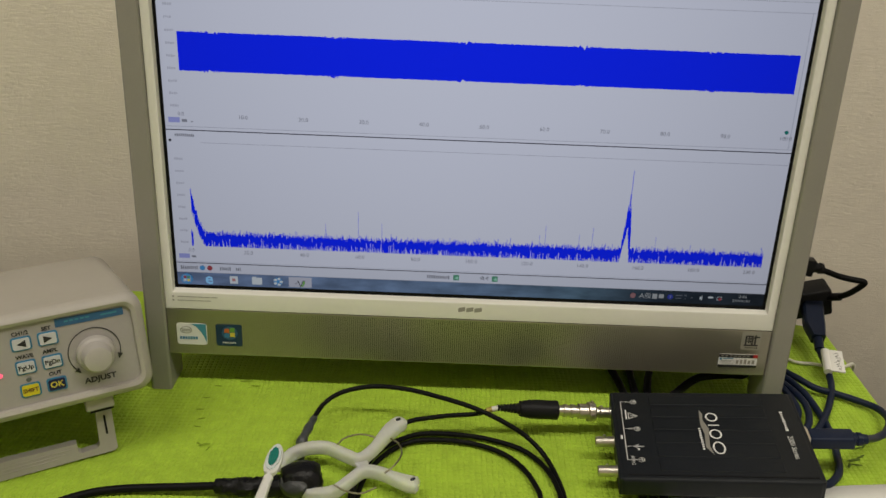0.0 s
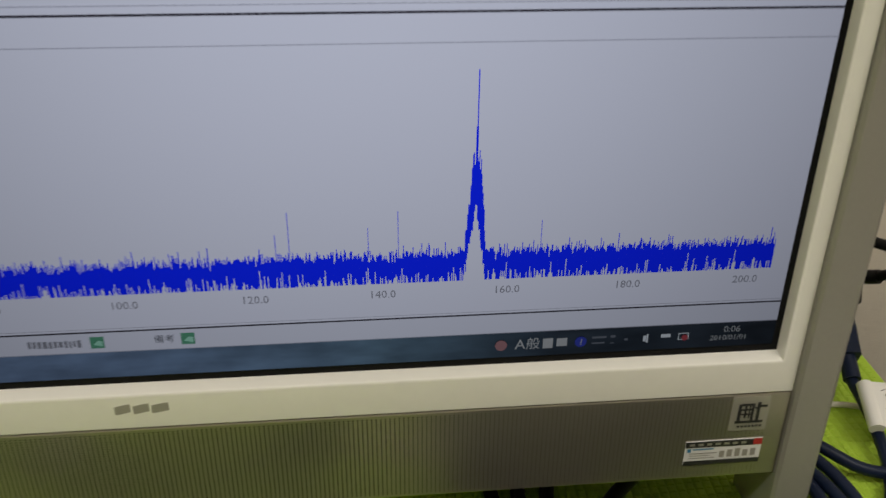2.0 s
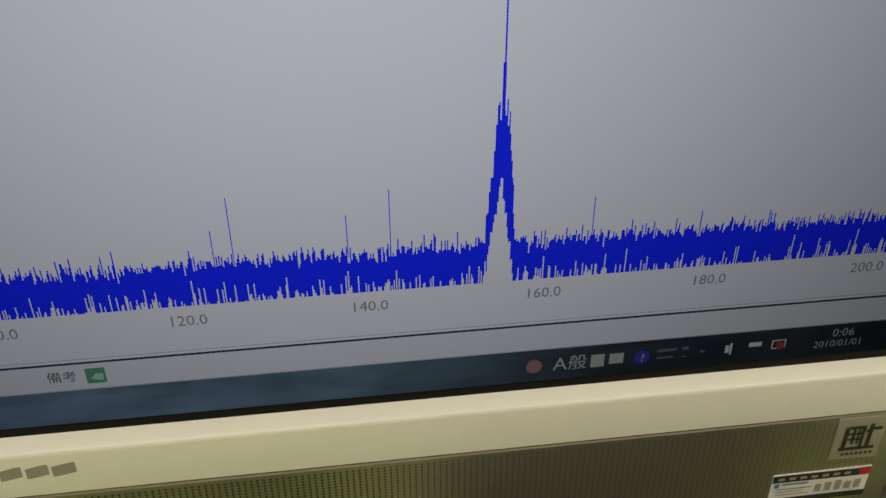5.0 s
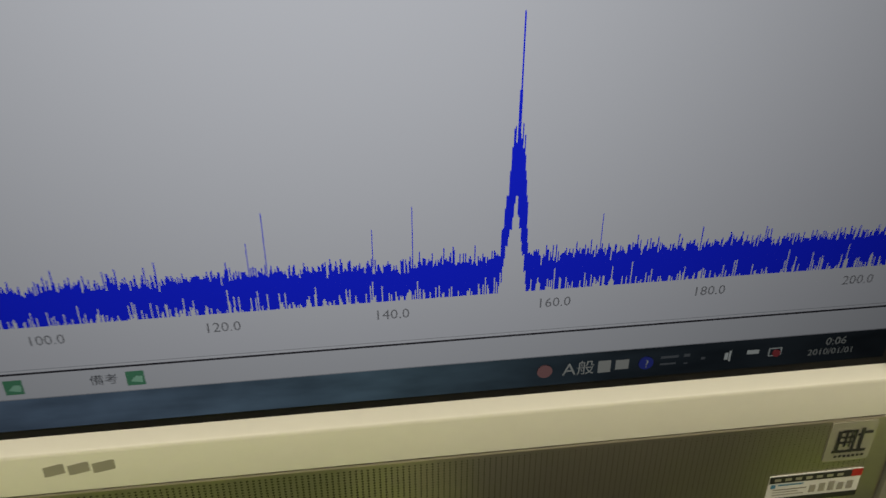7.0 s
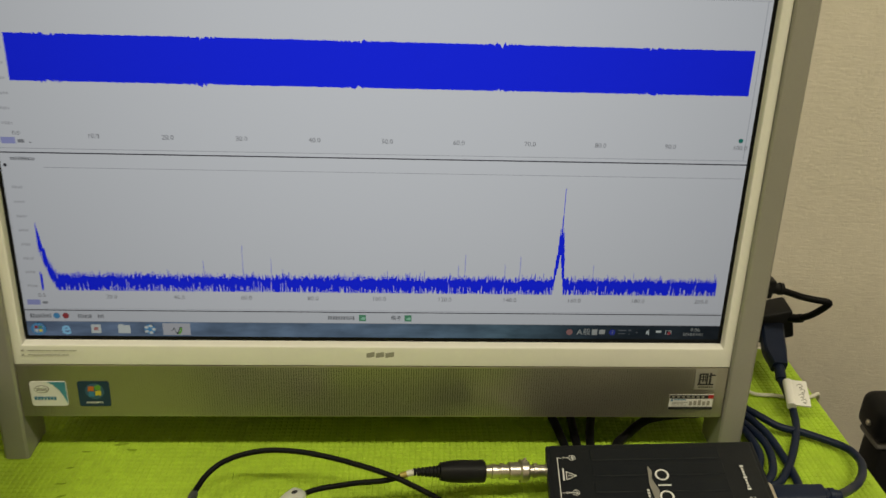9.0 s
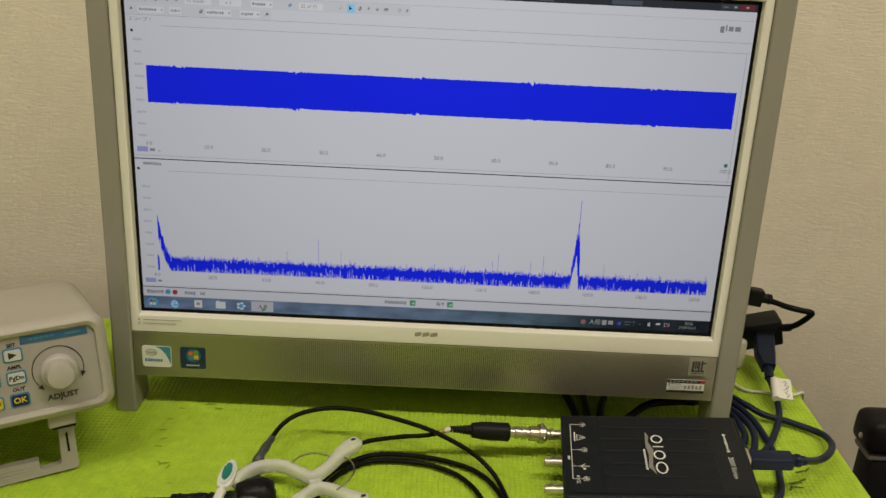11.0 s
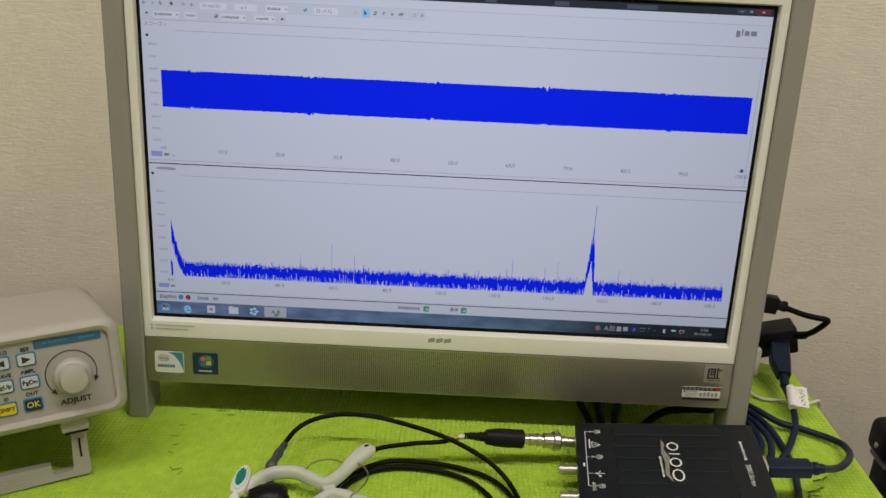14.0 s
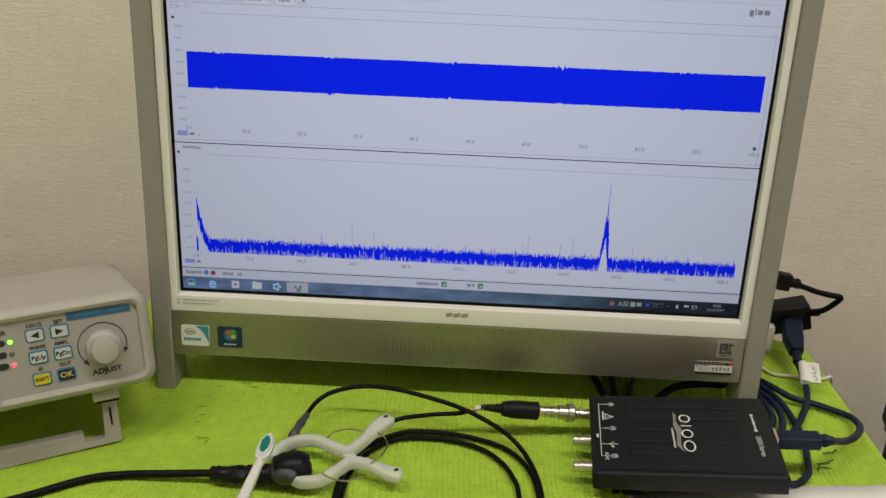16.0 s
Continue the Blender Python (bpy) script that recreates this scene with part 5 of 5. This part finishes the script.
# ---- navy USB lead, hub, white lead, dark leads ----
def usb_lead():
    u = thing("usb_lead", pose(0, 0, 0), "coiled navy USB lead between the oscilloscope and the hub", "cable")
    z = TOP + 0.0032
    port = SCOPE_POSE @ at(0.0645, 0.0050, 0.0080)
    plug = part("plug", box(0.0020, 0.0320, -0.0062, 0.0062, -0.0048, 0.0048, 0.0018, 3), NAVY, u, "navy moulded plug", port, smooth=True)
    part("shell", box(-0.0030, 0.0025, -0.0058, 0.0058, -0.0050, 0.0050, 0.0006), STEEL, plug)
    part("collar", lathe([(0.0310, 0.0050), (0.0340, 0.0042), (0.0342, 0.0048), (0.0370, 0.0046), (0.0374, 0.0038), (0.0410, 0.0032)], 16), NAVY, plug, smooth=True)
    r = 0.0027
    cord("cord", [tuple(port @ Vector((0.0390, 0, 0))), (0.2894, -0.0692, 0.7415), (0.3030, -0.0567, 0.7370), (0.3157, -0.0387, 0.7320), (0.3212, -0.0234, 0.7285), (0.3194, -0.0078, 0.7255), (0.2994, 0.0075, 0.7250), (0.2815, 0.0130, 0.7270), (0.2671, 0.0250, 0.7300), (0.2560, 0.0380, 0.7290), (0.235, 0.0480, z), (0.200, 0.0500, z)], r, NAVY, u)
    cord("cord", [(0.3003, 0.0600, 0.7350), (0.2996, 0.0450, 0.7325), (0.2982, 0.0270, 0.7280), (0.2924, 0.0080, 0.7258), (0.2772, -0.0200, 0.7242), (0.2620, -0.0400, z), (0.2540, -0.0430, z), (0.2520, -0.0300, z), (0.2570, -0.0150, 0.7260), (0.2560, 0.0080, 0.7260), (0.2500, 0.0280, 0.7250), (0.236, 0.0400, z)], r, NAVY, u)
    cord("cord", [(0.236, 0.0420, 0.7285), (0.2560, 0.0300, 0.7290), (0.2690, 0.0080, 0.7270), (0.2740, -0.0170, z), (0.2730, -0.0420, z), (0.2680, -0.0640, z), (0.2610, -0.0860, z), (0.2480, -0.0990, z), (0.2395, -0.0950, z), (0.2405, -0.0800, z)], r, NAVY, u)
    cord("cord", [(0.236, 0.0340, z), (0.2540, 0.0220, 0.7270), (0.2640, -0.0060, 0.7275), (0.2590, -0.0330, 0.7270), (0.2480, -0.0440, z), (0.2460, -0.0300, z), (0.2480, -0.0050, z), (0.240, 0.0200, z)], r, NAVY, u)
    # plug at the hub with its paper tag
    q = sweep([(0.3075, 0.1060, 0.7540), (0.3055, 0.0960, 0.7495), (0.3035, 0.0850, 0.7445), (0.3020, 0.0690, 0.7398)], lambda t: [(a * (1 - 0.35 * max(0, t - 0.7) / 0.3), b) for a, b in ((-0.0086, -0.0035), (-0.0070, -0.0054), (0.0070, -0.0054), (0.0086, -0.0035), (0.0086, 0.0035), (0.0070, 0.0054), (-0.0070, 0.0054), (-0.0086, 0.0035))], 5)
    part("plug", q, NAVY, u, "navy moulded plug", smooth=True)
    part("collar", sweep([(0.3020, 0.0700, 0.7400), (0.3012, 0.0640, 0.7375), (0.3004, 0.0590, 0.7352)], circle(0.0040, 12), 4), NAVY, u, smooth=True)
    tagm = Matrix.Translation((0.3036, 0.0395, 0.7368)) @ Matrix.Rotation(radians(-12), 4, "Z") @ Matrix.Rotation(radians(14), 4, "X")
    t = part("tag", box(-0.0050, 0.0085, -0.0122, 0.0122, -0.0006, 0.0008, 0.0003), PAPER, u, "folded white paper tag with grey print", tagm)
    for k in range(4):
        x, y = 0.0010 + 0.0012 * (k % 2), 0.0072 - 0.0048 * k
        part("tag_print", sweep([(x, y, 0.0009), (x + 0.0028, y + 0.0012, 0.0009), (x + 0.0036, y - 0.0010, 0.0009), (x + 0.0012, y - 0.0022, 0.0009), (x + 0.0030, y - 0.0030, 0.0009)], circle(0.00022, 6), 4), GREY_PRINT, t)
    part("tag_fold", sweep([(-0.0046, -0.0121, -0.0015), (-0.0046, 0.0121, -0.0015)], circle(0.0034, 12), 2), PAPER, t, smooth=True)


def hub():
    h = thing("usb_hub", pose(0, 0, 0), "small black USB hub on a short black cord behind the computer", "usb hub")
    part("body", box(-0.0330, 0.0330, -0.0110, 0.0110, -0.0130, 0.0130, 0.0020, 3), BLACK, h, "", pose(0.2920, 0.1150, 0.7503, 4, -15, -3), smooth=True)
    part("collar", sweep([(0.3190, 0.1060, 0.7620), (0.3232, 0.1010, 0.7642), (0.3258, 0.0970, 0.7668)], circle(0.0036, 12), 4), BLACK, h, smooth=True)
    cord("cord", [(0.3250, 0.0980, 0.7660), (0.3292, 0.0900, 0.7740), (0.3340, 0.0820, 0.7860), (0.3338, 0.0805, 0.7902), (0.3250, 0.0830, 0.7908), (0.3150, 0.0850, 0.7922), (0.3060, 0.0850, 0.7952), (0.2970, 0.0840, 0.7985)], 0.0026, BLACK_CORD, h)
    plug = part("plug", box(-0.0300, 0.0080, -0.0050, 0.0050, -0.0075, 0.0075, 0.0014, 2), BLACK, h, "", pose(0.2815, 0.0830, 0.8020, 0, 8, 0), smooth=True)
    part("collar", lathe([(0.0075, 0.0046), (0.0130, 0.0040), (0.0132, 0.0048), (0.0160, 0.0046), (0.0165, 0.0034)], 14), BLACK, plug, smooth=True)


def white_lead():
    w = thing("white_lead", pose(0, 0, 0), "thin white power lead with a white plug behind the computer", "cable")
    cord("cord", [(0.2700, 0.0900, 0.7260), (0.2730, 0.0740, 0.7230), (0.2810, 0.0600, 0.7220), (0.2980, 0.0570, 0.7220), (0.3120, 0.0535, 0.7222), (0.3235, 0.0550, 0.7222), (0.3320, 0.0600, 0.7216), (0.3362, 0.0640, 0.7130), (0.3365, 0.0650, 0.6900)], 0.0014, WHITE_CORD, w)
    part("plug", box(0.2700, 0.2925, 0.0980, 0.1200, TOP + 0.0004, TOP + 0.0300, 0.004, 3), WHITE_CORD, w, smooth=True)


def dark_leads():
    d = thing("power_leads", pose(0, 0, 0), "black power leads lying under the computer", "cable")
    z = TOP + 0.0036
    for x, bow in ((0.1270, -0.004), (0.1340, 0.001), (0.1412, 0.007)):
        cord("cord", [(x - 0.010, -0.1180, z), (x - 0.004, -0.0850, z), (x + 0.002, -0.0450, 0.7236), (x + bow * 0.3, -0.0070, 0.7238), (x + bow, 0.0200, 0.7240), (x + bow * 2.2, 0.0500, 0.7240), (x + bow * 3.0, 0.0950, z)], 0.0030, BLACK_CORD, d)
    cord("cord", [(0.180, -0.1050, 0.7300), (0.176, -0.0700, 0.7295), (0.163, -0.0300, 0.7275), (0.160, -0.0080, 0.7245), (0.1700, 0.0040, 0.7260), (0.1880, 0.0170, 0.7300), (0.2130, 0.0230, 0.7300), (0.2300, 0.0300, 0.7270), (0.2400, 0.0600, z)], 0.0032, BLACK_CORD, d)


usb_lead()
hub()
white_lead()
dark_leads()


# ---- paper and the chair beyond the desk ----
def paper():
    bm = bmesh.new()
    nx, ny = 24, 12
    grid = []
    for j in range(ny + 1):
        row = []
        for i in range(nx + 1):
            x, y = i / nx * 0.200, -j / ny * 0.20
            row.append(bm.verts.new((x, y, 0.0010 + 0.0008 * math.sin(i * 0.5) * (1 - j / ny))))
        grid.append(row)
    for j in range(ny):
        for i in range(nx):
            bm.faces.new((grid[j][i], grid[j + 1][i], grid[j + 1][i + 1], grid[j][i + 1]))
    ob = part("paper_sheet", bm, PAPER, None, "", pose(0.1255, -0.1180, TOP, 0, 0, 8.5), smooth=True)
    sol = ob.modifiers.new("thickness", "SOLIDIFY")
    sol.thickness = 0.0003
    tagged(ob, "blank white sheet of paper lying on the mat", "paper")


def chair():
    c = thing("task_chair", pose(0.513, 0.199, 0.0), "black task chair with a padded armrest beside the desk", "chair")
    arm = part("armrest", box(-0.040, 0.060, -0.024, 0.022, 0.5768, 0.6178, 0.012, 4), BLACK, c, "black plastic armrest", smooth=True)
    part("bolt", lathe([(0, 0.0032), (-0.0015, 0.0032), (-0.0025, 0.0018)], 12), STEEL, arm, "", pose(-0.0400, -0.006, 0.5938))
    part("trim_ring", box(-0.034, 0.056, -0.019, 0.017, 0.5698, 0.5768, 0.003, 2), TRIM_GREY, c, "grey trim ring", smooth=True)
    part("upright", box(-0.029, 0.060, -0.020, 0.018, 0.4000, 0.5698, 0.008, 2), BLACK, c, smooth=True)
    part("seat", box(-0.030, 0.46, -0.40, 0.045, 0.38, 0.46, 0.03, 3), BLACK, c, smooth=True)
    part("column", lathe([(0, 0.025), (0.36, 0.025)], 16), DARK_METAL, c, "", pose(0.215, -0.18, 0.03, 0, -90, 0))
    for k in range(5):
        a = radians(72 * k + 20)
        part("leg", sweep([(0.215, -0.18, 0.075), (0.215 + 0.13 * math.cos(a), -0.18 + 0.13 * math.sin(a), 0.06), (0.215 + 0.22 * math.cos(a), -0.18 + 0.22 * math.sin(a), 0.018)], circle(0.018, 8), 4), BLACK, c)


paper()
chair()
